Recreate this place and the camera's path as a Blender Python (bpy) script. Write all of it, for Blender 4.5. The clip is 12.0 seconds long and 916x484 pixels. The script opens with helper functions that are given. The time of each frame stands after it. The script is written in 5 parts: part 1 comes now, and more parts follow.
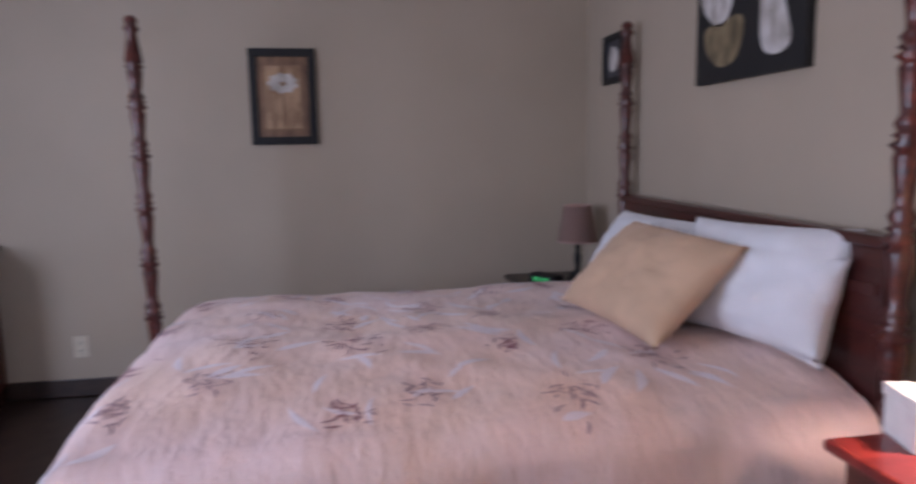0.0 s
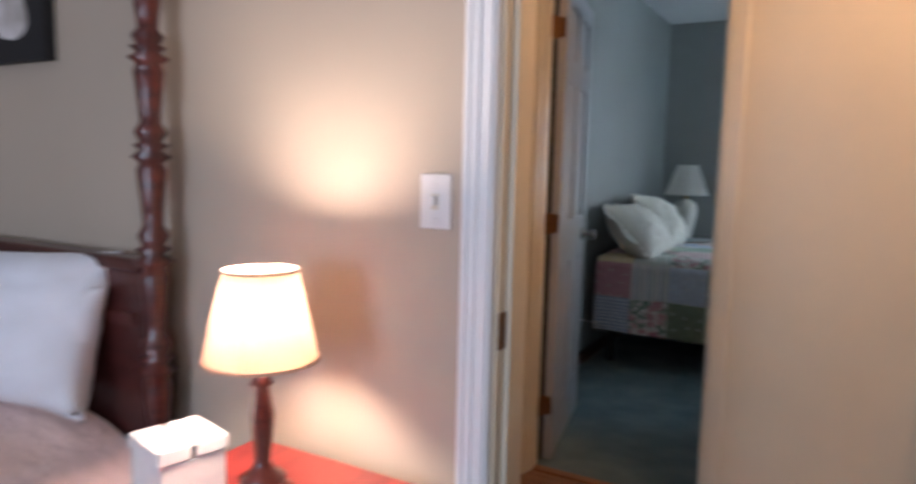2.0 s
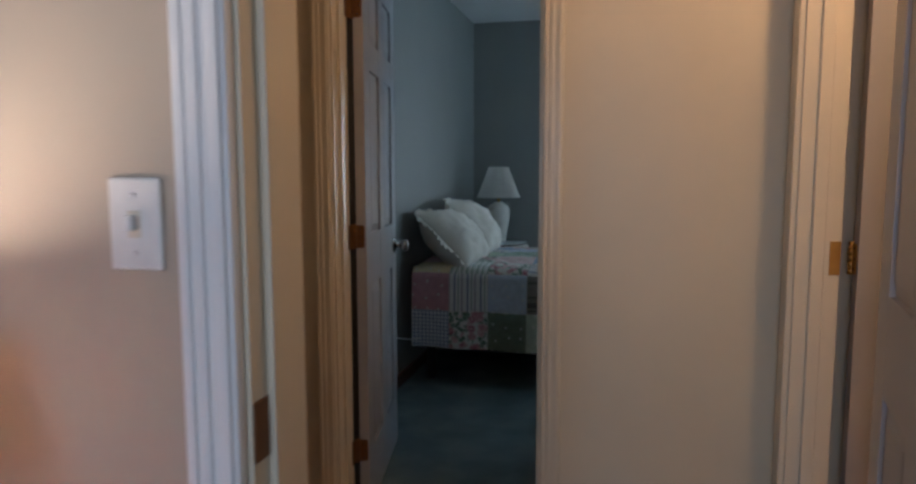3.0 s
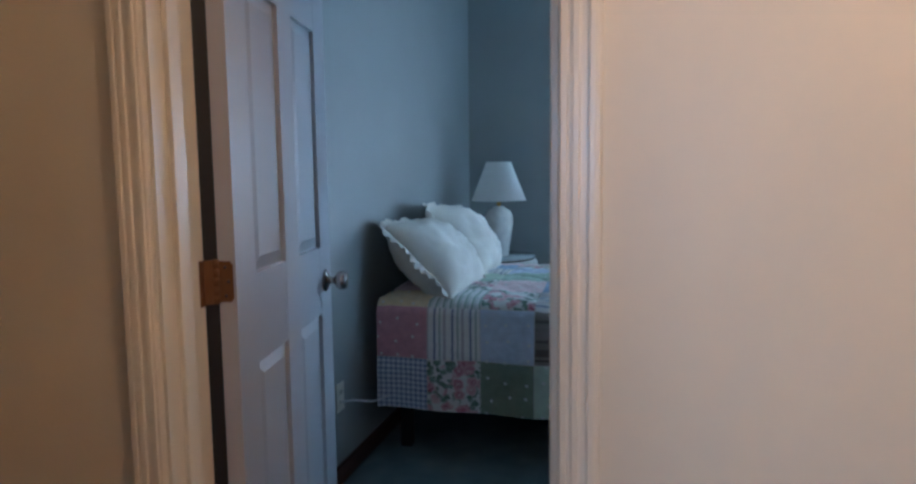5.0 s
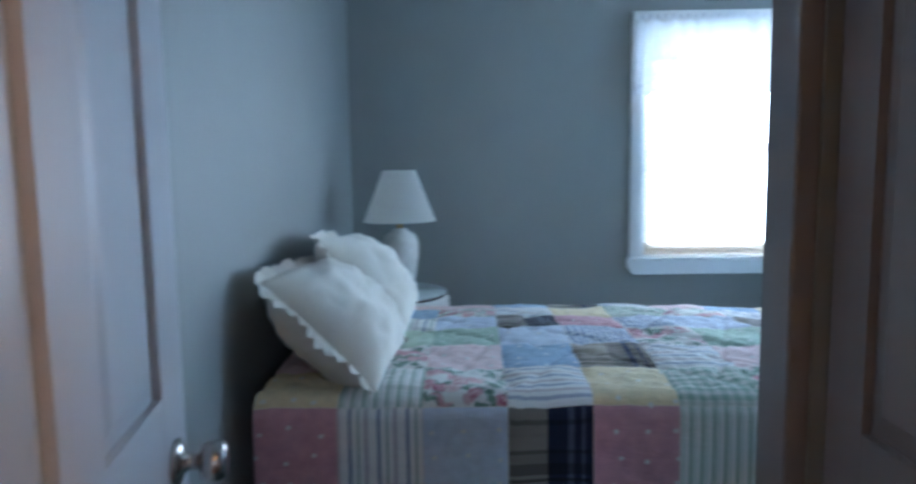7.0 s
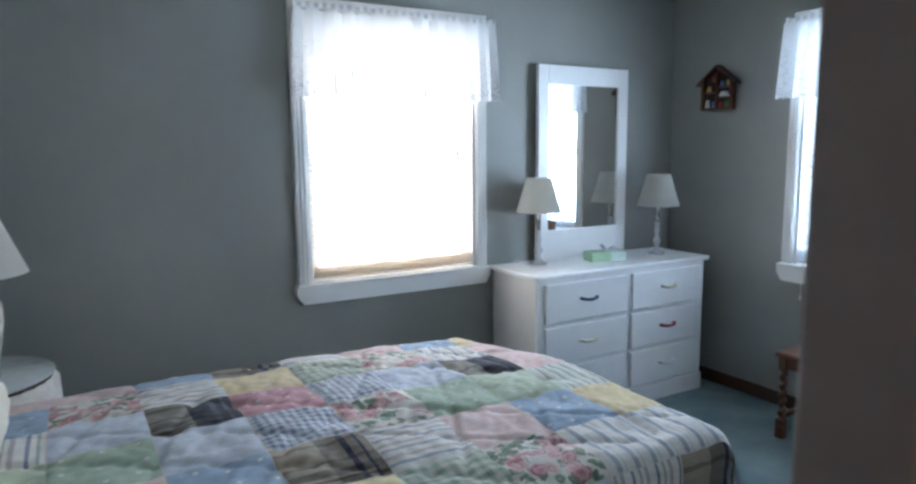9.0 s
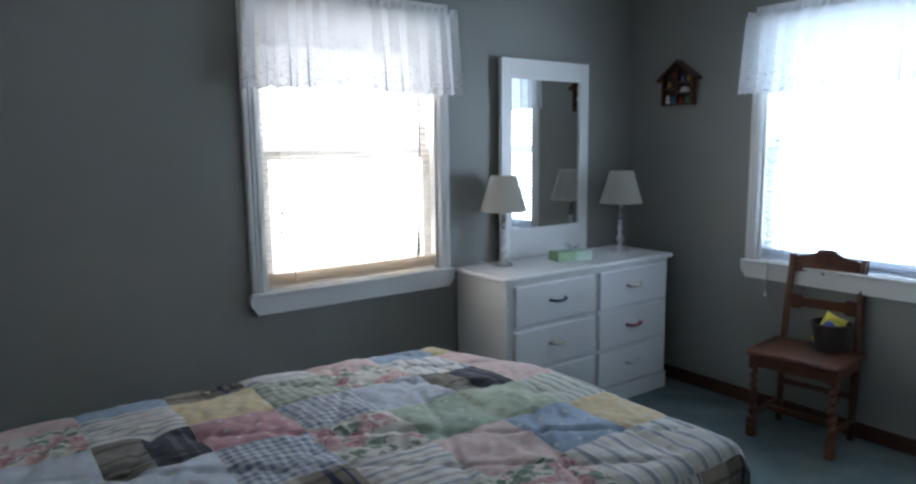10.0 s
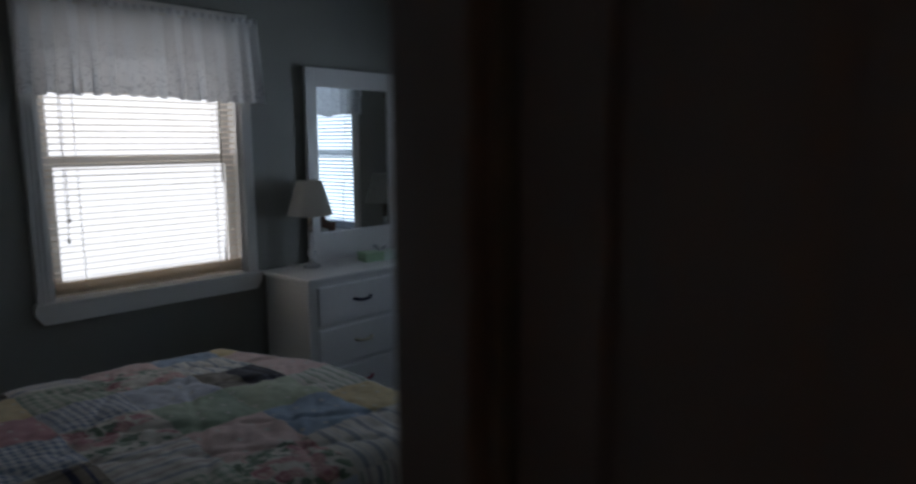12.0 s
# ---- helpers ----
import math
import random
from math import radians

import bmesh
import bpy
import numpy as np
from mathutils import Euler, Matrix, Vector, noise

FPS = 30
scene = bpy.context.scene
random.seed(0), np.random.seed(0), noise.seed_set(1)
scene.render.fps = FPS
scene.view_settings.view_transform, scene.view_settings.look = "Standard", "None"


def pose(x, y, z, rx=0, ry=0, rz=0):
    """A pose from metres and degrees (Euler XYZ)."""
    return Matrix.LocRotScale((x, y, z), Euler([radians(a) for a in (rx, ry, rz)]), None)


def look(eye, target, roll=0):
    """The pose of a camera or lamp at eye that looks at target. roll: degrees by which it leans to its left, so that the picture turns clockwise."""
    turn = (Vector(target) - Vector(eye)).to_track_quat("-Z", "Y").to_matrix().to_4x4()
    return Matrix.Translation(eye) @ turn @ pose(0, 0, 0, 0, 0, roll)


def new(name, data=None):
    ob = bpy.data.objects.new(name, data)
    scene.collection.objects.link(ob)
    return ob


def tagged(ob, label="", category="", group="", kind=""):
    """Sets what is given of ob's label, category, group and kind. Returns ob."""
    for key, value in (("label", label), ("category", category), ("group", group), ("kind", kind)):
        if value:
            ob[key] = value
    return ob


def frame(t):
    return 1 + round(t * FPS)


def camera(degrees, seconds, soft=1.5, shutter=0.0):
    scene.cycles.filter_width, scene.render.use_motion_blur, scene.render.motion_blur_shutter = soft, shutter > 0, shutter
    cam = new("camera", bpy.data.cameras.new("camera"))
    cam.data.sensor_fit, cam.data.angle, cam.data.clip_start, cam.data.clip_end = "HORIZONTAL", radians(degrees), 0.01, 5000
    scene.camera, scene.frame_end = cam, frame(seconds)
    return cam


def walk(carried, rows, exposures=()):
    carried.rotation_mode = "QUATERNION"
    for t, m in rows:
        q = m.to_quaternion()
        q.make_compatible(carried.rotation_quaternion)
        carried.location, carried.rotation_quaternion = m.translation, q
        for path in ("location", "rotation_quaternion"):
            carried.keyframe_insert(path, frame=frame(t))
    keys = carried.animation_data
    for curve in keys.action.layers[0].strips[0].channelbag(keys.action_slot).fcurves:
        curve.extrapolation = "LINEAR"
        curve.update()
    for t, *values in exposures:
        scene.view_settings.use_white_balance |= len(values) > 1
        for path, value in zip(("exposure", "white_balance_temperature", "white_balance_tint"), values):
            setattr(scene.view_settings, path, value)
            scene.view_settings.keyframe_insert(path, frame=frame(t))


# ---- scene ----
cam = camera(67.9, 12.0, soft=2.5, shutter=0.5)
PATH = [
    (0, (1.175, -1.359, 1.28), (-0.782, -1.05, 1.007), -1.0),
    (0.5, (1.147, -1.29, 1.283), (-0.694, -0.558, 1.012), -0.4),
    (1, (1.132, -1.204, 1.286), (-0.506, -0.087, 1.022), -0.1),
    (1.5, (1.12, -1.118, 1.269), (-0.274, 0.295, 1.027), 0.7),
    (2, (1.036, -1.016, 1.271), (0.067, 0.718, 1.04), 1.3),
    (2.5, (0.968, -0.865, 1.262), (0.373, 1.032, 1.049), 0.9),
    (3, (0.913, -0.606, 1.256), (0.442, 1.327, 1.051), -0.1),
    (3.2, (0.902, -0.514, 1.253), (0.453, 1.425, 1.051), -0.2),
    (4.8, (0.804, 0.384, 1.246), (0.353, 2.322, 1.044), -0.9),
    (5, (0.779, 0.483, 1.235), (0.277, 2.408, 1.031), -0.7),
    (5.5, (0.639, 0.734, 1.244), (0.118, 2.654, 1.041), -0.9),
    (6, (0.517, 1.016, 1.24), (0.009, 2.939, 1.029), -0.7),
    (6.5, (0.43, 1.264, 1.277), (-0.018, 3.201, 1.063), -1.1),
    (7, (0.303, 1.428, 1.306), (0.264, 3.415, 1.087), -0.8),
    (7.5, (0.249, 1.548, 1.321), (0.644, 3.497, 1.104), -0.3),
    (7.7, (0.260, 1.621, 1.324), (0.795, 3.538, 1.108), -0.1),
    (9.3, (0.244, 2.153, 1.446), (1.301, 3.827, 1.162), -0.6),
    (9.5, (0.236, 2.212, 1.442), (1.337, 3.857, 1.158), -0.6),
    (10, (0.216, 2.292, 1.428), (1.371, 3.9, 1.146), -0.7),
    (10.5, (0.217, 2.325, 1.419), (1.402, 3.911, 1.136), -0.6),
    (11, (0.251, 2.279, 1.431), (1.503, 3.812, 1.142), -0.5),
    (11.5, (0.272, 2.182, 1.454), (1.640, 3.611, 1.165), -0.3),
    (12, (0.332, 1.933, 1.469), (1.780, 3.283, 1.179), -0.3),
]
EXPOSURES = [
    (0.0, 0.55, 6000, 25), (1.0, 0.7, 5950, 23), (1.6, 0.72, 6000, 21), (2.1, 0.45, 5800, 15), (2.5, -0.18, 5600, 13), (3.2, -0.12, 5600, 10), (4.8, 0.68, 4850, 10),
    (5.6, 0.9, 4480, 9), (6.0, 1.02, 4400, 8), (6.4, 1.12, 4620, 8), (7.0, 1.15, 5000, 12), (7.7, 1.15, 5500, 16), (9.3, 0.8, 6300, 20), (10.0, 0.12, 6350, 20), (10.5, -0.42, 6350, 20), (11.0, -1.05, 6350, 21),
    (12.0, -2.05, 6600, 22)]
walk(cam, [(t, look(e, g, r)) for t, e, g, r in PATH], EXPOSURES)

# ---- world and lights ----
world = bpy.data.worlds.new("sky")
scene.world = world
world.use_nodes = True
wn = world.node_tree.nodes
sky = wn.new("ShaderNodeTexSky")
sky.sky_type = "NISHITA"
sky.sun_disc = False
sky.sun_elevation, sky.sun_rotation = radians(38), radians(281)
world.node_tree.links.new(sky.outputs[0], wn["Background"].inputs[0])
wn["Background"].inputs[1].default_value = 0.10

sun_data = bpy.data.lights.new("sun", "SUN")
sun_data.energy, sun_data.angle, sun_data.color = 2.0, radians(0.6), (1, 0.95, 0.88)
new("sun", sun_data).matrix_world = look((-10, 2, 8), (0, 0, 0))


def area(name, m, w, h, watts, colour):
    d = bpy.data.lights.new(name, "AREA")
    d.shape, d.size, d.size_y, d.energy, d.color = "RECTANGLE", w, h, watts, colour
    ob = new(name, d)
    ob.matrix_world = m
    return ob


def point(name, at, watts, colour, radius=0.03):
    d = bpy.data.lights.new(name, "POINT")
    d.energy, d.color, d.shadow_soft_size = watts, colour, radius
    ob = new(name, d)
    ob.location = at
    return ob


# daylight in the window openings
area("skylight_far_window", look((1.69, 5.305, 1.40), (1.69, 2.0, 1.0)), 0.92, 1.26, 17, (0.88, 0.98, 1.0))
area("skylight_side_window", look((3.76, 3.825, 1.40), (0.5, 3.825, 1.0)), 0.92, 1.26, 33, (0.63, 0.86, 1.0))
area("skylight_back_window", look((0.25, -4.27, 1.45), (-0.9, 0.0, 0.95)), 1.25, 1.2, 44, (0.78, 0.86, 1.0))
# weak fill on the bed's side, through an added east opening
area("fill_near_window", look((1.80, -2.55, 1.45), (-1.5, -1.6, 0.7)), 1.1, 1.2, 5, (0.86, 0.90, 1.0))
# bulbs: bedside lamp and the fixture on the hall ceiling
point("bedside_bulb", (0.210, -0.205, 1.036), 13.5, (1.0, 0.77, 0.60), 0.03)
point("hall_bulb", (1.58, 0.73, 2.33), 22.5, (1.0, 0.57, 0.28), 0.06)


# ---- materials ----
def material(name, rough=0.6, metal=0.0):
    m = bpy.data.materials.new(name)
    m.use_nodes = True
    b = m.node_tree.nodes["Principled BSDF"]
    b.inputs["Roughness"].default_value, b.inputs["Metallic"].default_value = rough, metal
    return m, m.node_tree.nodes, m.node_tree.links, b


def ramp(n, l, fac, stops):
    r = n.new("ShaderNodeValToRGB")
    e = r.color_ramp.elements
    while len(e) < len(stops):
        e.new(0.5)
    for el, (p, c) in zip(e, stops):
        el.position, el.color = p, (*c, 1)
    l.new(fac, r.inputs[0])
    return r.outputs[0]


def noise_tex(n, l, scale, detail=3, vec=None, rough=0.5):
    t = n.new("ShaderNodeTexNoise")
    t.inputs["Scale"].default_value, t.inputs["Detail"].default_value, t.inputs["Roughness"].default_value = scale, detail, rough
    if vec:
        l.new(vec, t.inputs["Vector"])
    return t.outputs["Fac"]


def bump(n, l, b, height, strength=0.2, dist=0.002):
    u = n.new("ShaderNodeBump")
    u.inputs["Strength"].default_value, u.inputs["Distance"].default_value = strength, dist
    l.new(height, u.inputs["Height"])
    l.new(u.outputs[0], b.inputs["Normal"])


def coords(n, l, scale=(1, 1, 1), kind="Object"):
    c = n.new("ShaderNodeTexCoord")
    m = n.new("ShaderNodeMapping")
    m.inputs["Scale"].default_value = scale
    l.new(c.outputs[kind], m.inputs["Vector"])
    return m.outputs[0]


def shade(c, k):
    return tuple(min(1, v * k) for v in c)


def paint(name, colour, rough=0.55, grain=220, strength=0.12, vary=0.05):
    m, n, l, b = material(name, rough)
    v = coords(n, l)
    l.new(ramp(n, l, noise_tex(n, l, 1.7, 4, v), [(0.3, shade(colour, 1 - vary)), (0.7, shade(colour, 1 + vary))]), b.inputs["Base Color"])
    bump(n, l, b, noise_tex(n, l, grain, 2, v), strength, 0.001)
    return m


def wood(name, dark, light, scale=(3, 3, 30), rough=0.3, coat=0.2):
    m, n, l, b = material(name, rough)
    v = coords(n, l, scale)
    f = noise_tex(n, l, 2.2, 6, v, 0.6)
    l.new(ramp(n, l, f, [(0.3, dark), (0.7, light)]), b.inputs["Base Color"])
    b.inputs["Coat Weight"].default_value = coat
    b.inputs["Coat Roughness"].default_value = 0.15
    bump(n, l, b, f, 0.1, 0.001)
    return m


def cloth(name, colour, weave=420, rough=0.9, vary=0.06, strength=0.25):
    m, n, l, b = material(name, rough)
    v = coords(n, l)
    l.new(ramp(n, l, noise_tex(n, l, 6, 4, v), [(0.3, shade(colour, 1 - vary)), (0.7, shade(colour, 1 + vary))]), b.inputs["Base Color"])
    b.inputs["Sheen Weight"].default_value = 0.15
    bump(n, l, b, noise_tex(n, l, weave, 2, v), strength, 0.001)
    return m


def plain(name, colour, rough=0.4, metal=0.0):
    m, n, l, b = material(name, rough, metal)
    v = coords(n, l)
    l.new(ramp(n, l, noise_tex(n, l, 25, 3, v), [(0.3, shade(colour, 0.92)), (0.7, shade(colour, 1.06))]), b.inputs["Base Color"])
    return m


BEIGE = paint("beige_wall_paint", (0.46, 0.388, 0.300), 0.6)
CREAM = paint("cream_wall_paint", (0.68, 0.60, 0.44), 0.45)
SAGE = paint("sage_grey_wall_paint", (0.302, 0.306, 0.286), 0.5)
CEIL = paint("ceiling_white", (0.78, 0.78, 0.77), 0.9, 90, 0.4)
TRIM = paint("white_trim_gloss", (0.83, 0.83, 0.82), 0.28, 60, 0.05, 0.03)
TRIMW = paint("cream_trim_gloss", (0.72, 0.65, 0.50), 0.3, 60, 0.05, 0.03)
# white doors in mid grey: their shade is put into the colour
DOORW = paint("shaded_white_door_paint", (0.41, 0.405, 0.415), 0.32, 160, 0.15, 0.03)
TAUPE = paint("taupe_door_paint", (0.27, 0.235, 0.225), 0.4, 160, 0.15, 0.03)
TRIMD = paint("greyish_door_paint", (0.55, 0.54, 0.55), 0.35, 160, 0.15, 0.03)
FURN = paint("white_furniture_paint", (0.85, 0.845, 0.84), 0.35, 120, 0.06, 0.03)
MAHOG = wood("mahogany", (0.045, 0.010, 0.008), (0.11, 0.022, 0.015), (4, 4, 22), 0.28, 0.25)
MAHOGB = wood("mahogany_board", (0.038, 0.009, 0.008), (0.075, 0.016, 0.012), (2, 14, 14), 0.32, 0.15)
CHERRY = wood("cherry_top", (0.17, 0.018, 0.015), (0.30, 0.035, 0.025), (10, 3, 3), 0.3, 0.3)
CHAIRW = wood("chair_oak", (0.070, 0.022, 0.011), (0.16, 0.055, 0.024), (5, 5, 25), 0.38, 0.15)
BASEW = wood("stained_baseboard", (0.050, 0.018, 0.010), (0.095, 0.034, 0.018), (3, 3, 20), 0.4, 0.1)
DARKW = wood("dark_wood", (0.02, 0.012, 0.010), (0.05, 0.028, 0.02), (5, 5, 20), 0.4, 0.1)
OAKF = wood("oak_floor_board", (0.20, 0.075, 0.028), (0.34, 0.14, 0.055), (2, 22, 22), 0.3, 0.25)
BRASS = plain("worn_brass", (0.55, 0.34, 0.10), 0.35, 1.0)
BRONZE = plain("antique_hinge_brass", (0.20, 0.095, 0.04), 0.5, 0.8)
CHROME = plain("satin_nickel", (0.44, 0.41, 0.38), 0.2, 1.0)
BLACK = plain("black_frame", (0.010, 0.010, 0.011), 0.7)
PLASTIC = plain("white_plastic", (0.78, 0.77, 0.74), 0.35)
IVORY = plain("ivory_plastic", (0.68, 0.62, 0.50), 0.35)
WHITEC = cloth("white_cotton", (0.78, 0.79, 0.82))
CREAMC = cloth("cream_cotton", (0.77, 0.71, 0.61), 160, 0.9, 0.08, 0.5)
TANC = cloth("tan_velvet", (0.62, 0.425, 0.28), 300, 0.85, 0.12)
BOXSP = cloth("dark_box_spring", (0.018, 0.018, 0.02))
LACE_BASE = (0.82, 0.83, 0.85)


def carpet_material():
    m, n, l, b = material("teal_grey_carpet", 0.98)
    v = coords(n, l)
    f = noise_tex(n, l, 380, 3, v)
    g = noise_tex(n, l, 5, 4, v)
    mix = n.new("ShaderNodeMath")
    mix.operation = "MULTIPLY"
    l.new(f, mix.inputs[0]), l.new(g, mix.inputs[1])
    l.new(ramp(n, l, mix.outputs[0], [(0.1, (0.12, 0.175, 0.185)), (0.45, (0.27, 0.35, 0.355))]), b.inputs["Base Color"])
    bump(n, l, b, f, 0.9, 0.006)
    return m


def shade_material(name, colour, through_colour, weight):
    m, n, l, b = material(name, 0.9)
    v = coords(n, l)
    l.new(ramp(n, l, noise_tex(n, l, 240, 2, v), [(0.3, shade(colour, 0.94)), (0.7, colour)]), b.inputs["Base Color"])
    t = n.new("ShaderNodeBsdfTranslucent")
    t.inputs["Color"].default_value = (*through_colour, 1)
    mx = n.new("ShaderNodeMixShader")
    mx.inputs[0].default_value = weight
    l.new(b.outputs[0], mx.inputs[1]), l.new(t.outputs[0], mx.inputs[2])
    l.new(mx.outputs[0], n["Material Output"].inputs[0])
    return m


def math_node(n, l, op, a, b):
    x = n.new("ShaderNodeMath")
    x.operation = op
    for i, v in enumerate((a, b)):
        if isinstance(v, (int, float)):
            x.inputs[i].default_value = v
        elif v is not None:
            l.new(v, x.inputs[i])
    return x.outputs[0]


def lace_material():
    m, n, l, b = material("white_lace", 0.9)
    t = n.new("ShaderNodeBsdfTranslucent")
    c = n.new("ShaderNodeBsdfTransparent")
    mx, my = n.new("ShaderNodeMixShader"), n.new("ShaderNodeMixShader")
    mx.inputs[0].default_value = 0.22
    l.new(b.outputs[0], mx.inputs[1]), l.new(t.outputs[0], mx.inputs[2])
    v = coords(n, l)
    # flower sprigs worked into the cloth above the hem
    vo = n.new("ShaderNodeTexVoronoi")
    vo.inputs["Scale"].default_value = 15
    l.new(v, vo.inputs["Vector"])
    ring = ramp(n, l, math_node(n, l, "FRACT", math_node(n, l, "MULTIPLY", vo.outputs["Distance"], 5.0), None), [(0.35, (1, 1, 1)), (0.5, (0, 0, 0))])
    spot = math_node(n, l, "MULTIPLY", ring, ramp(n, l, noise_tex(n, l, 42, 2, v), [(0.44, (0, 0, 0)), (0.62, (1, 1, 1))]))
    sep = n.new("ShaderNodeSeparateXYZ")
    l.new(v, sep.inputs[0])
    low = ramp(n, l, math_node(n, l, "SUBTRACT", sep.outputs["Z"], 1.2), [(0.50, (1, 1, 1)), (0.78, (0, 0, 0))])
    work = math_node(n, l, "MULTIPLY", spot, low)
    tint = ramp(n, l, work, [(0.0, LACE_BASE), (1.0, (0.55, 0.56, 0.59))])
    l.new(tint, b.inputs["Base Color"]), l.new(tint, t.inputs["Color"])
    l.new(ramp(n, l, noise_tex(n, l, 260, 2, v), [(0.35, (0.03, 0.03, 0.03)), (0.75, (0.09, 0.09, 0.09))]), my.inputs[0])
    l.new(mx.outputs[0], my.inputs[1]), l.new(c.outputs[0], my.inputs[2])
    l.new(my.outputs[0], n["Material Output"].inputs[0])
    return m


def glass_material():
    m, n, l, b = material("window_glass", 0.02)
    b.inputs["Base Color"].default_value = (1, 1, 1, 1)
    b.inputs["Transmission Weight"].default_value = 1.0
    b.inputs["IOR"].default_value = 1.02
    return m


def crystal_material():
    m, n, l, b = material("lamp_crystal", 0.05)
    b.inputs["Base Color"].default_value = (0.95, 0.97, 1, 1)
    b.inputs["Transmission Weight"].default_value = 0.45
    b.inputs["IOR"].default_value = 1.45
    return m


def mirror_material():
    m, n, l, b = material("mirror_silver", 0.01, 1.0)
    b.inputs["Base Color"].default_value = (0.88, 0.90, 0.90, 1)
    return m


CARPET = carpet_material()
LACE = lace_material()
GLASS = glass_material()
CRYSTAL = crystal_material()
MIRROR = mirror_material()
LITSHADE = shade_material("lit_linen_shade", (0.76, 0.59, 0.46), (0.95, 0.63, 0.42), 0.10)
SHADEW = shade_material("white_lamp_shade", (0.92, 0.89, 0.84), (0.98, 0.96, 0.91), 0.6)
SLAT = shade_material("white_blind_slat", (0.76, 0.78, 0.82), (0.88, 0.91, 0.96), 0.38)
SLATC = shade_material("cream_blind_slat", (0.80, 0.73, 0.64), (0.94, 0.87, 0.77), 0.5)
CERAMIC = plain("glazed_ceramic", (0.66, 0.63, 0.57), 0.12)


# quilt prints, on cloth coordinates in metres
def print_base(name):
    m, n, l, b = material(name, 0.92)
    c = n.new("ShaderNodeTexCoord")
    w = n.new("ShaderNodeMapping")
    w.inputs["Rotation"].default_value, w.inputs["Scale"].default_value = (0, 0, 0.5), (1, 2.6, 1)
    l.new(c.outputs["UV"], w.inputs["Vector"])
    bump(n, l, b, noise_tex(n, l, 20, 4, w.outputs[0], 0.55), 0.38, 0.010)
    b.inputs["Sheen Weight"].default_value = 0.10
    sep = n.new("ShaderNodeSeparateXYZ")
    l.new(c.outputs["UV"], sep.inputs[0])
    return m, n, l, b, c.outputs["UV"], sep


def band(n, l, src, period, phase=0.0):
    return math_node(n, l, "FRACT", math_node(n, l, "ADD", math_node(n, l, "DIVIDE", src, period), phase), None)


def star_print(name, colour):
    colour = shade(colour, 1.32)
    m, n, l, b, uv, sep = print_base(name)
    v = n.new("ShaderNodeTexVoronoi")
    v.voronoi_dimensions = "2D"
    v.inputs["Scale"].default_value, v.inputs["Randomness"].default_value = 13, 0.35
    l.new(uv, v.inputs["Vector"])
    fade = ramp(n, l, noise_tex(n, l, 30, 3, uv), [(0.3, shade(colour, 0.9)), (0.7, shade(colour, 1.08))])
    mx = n.new("ShaderNodeMix")
    mx.data_type = "RGBA"
    l.new(ramp(n, l, v.outputs["Distance"], [(0.06, (1, 1, 1)), (0.10, (0, 0, 0))]), mx.inputs["Factor"])
    l.new(fade, mx.inputs["A"])
    mx.inputs["B"].default_value = (0.75, 0.75, 0.72, 1)
    l.new(mx.outputs["Result"], b.inputs["Base Color"])
    return m


def stripe_print(name, stops, axis="X", period=0.075):
    m, n, l, b, uv, sep = print_base(name)
    r = ramp(n, l, band(n, l, sep.outputs[axis], period), stops)
    b_in = b.inputs["Base Color"]
    l.new(r, b_in)
    for nd in n:
        if nd.type == "VALTORGB":
            nd.color_ramp.interpolation = "CONSTANT"
    return m


def check_print(name, ground, line, period=0.022, bands=((0.0, 0.0), (0.5, 1.0))):
    m, n, l, b, uv, sep = print_base(name)
    facs = []
    for ax in ("X", "Y"):
        r = ramp(n, l, band(n, l, sep.outputs[ax], period), [(p, (v, v, v)) for p, v in bands])
        facs.append(r)
    for nd in n:
        if nd.type == "VALTORGB":
            nd.color_ramp.interpolation = "CONSTANT"
    f = math_node(n, l, "MULTIPLY", math_node(n, l, "ADD", facs[0], facs[1]), 0.5)
    l.new(ramp(n, l, f, [(0.0, ground), (1.0, line)]), b.inputs["Base Color"])
    return m


def plaid_print(name, ground, dark, line):
    """A woven plaid: one half of each square pale, the other dark, thin bars across both."""
    m, n, l, b, uv, sep = print_base(name)
    warp = ramp(n, l, band(n, l, sep.outputs["X"], 0.22), [(0, ground), (0.46, dark), (0.70, line), (0.77, dark), (0.86, line), (0.90, dark)])
    weft = ramp(n, l, band(n, l, sep.outputs["Y"], 0.22), [(p, (v, v, v)) for p, v in ((0, 1.0), (0.07, 0.35), (0.11, 1.0), (0.16, 0.45), (0.30, 0.85), (0.42, 0.5), (0.47, 1.0), (0.80, 0.6), (0.86, 1.0))])
    for nd in n:
        if nd.type == "VALTORGB":
            nd.color_ramp.interpolation = "CONSTANT"
    mx = n.new("ShaderNodeMix")
    mx.data_type, mx.blend_type = "RGBA", "MULTIPLY"
    mx.inputs["Factor"].default_value = 1.0
    l.new(warp, mx.inputs["A"]), l.new(weft, mx.inputs["B"])
    l.new(mx.outputs["Result"], b.inputs["Base Color"])
    return m


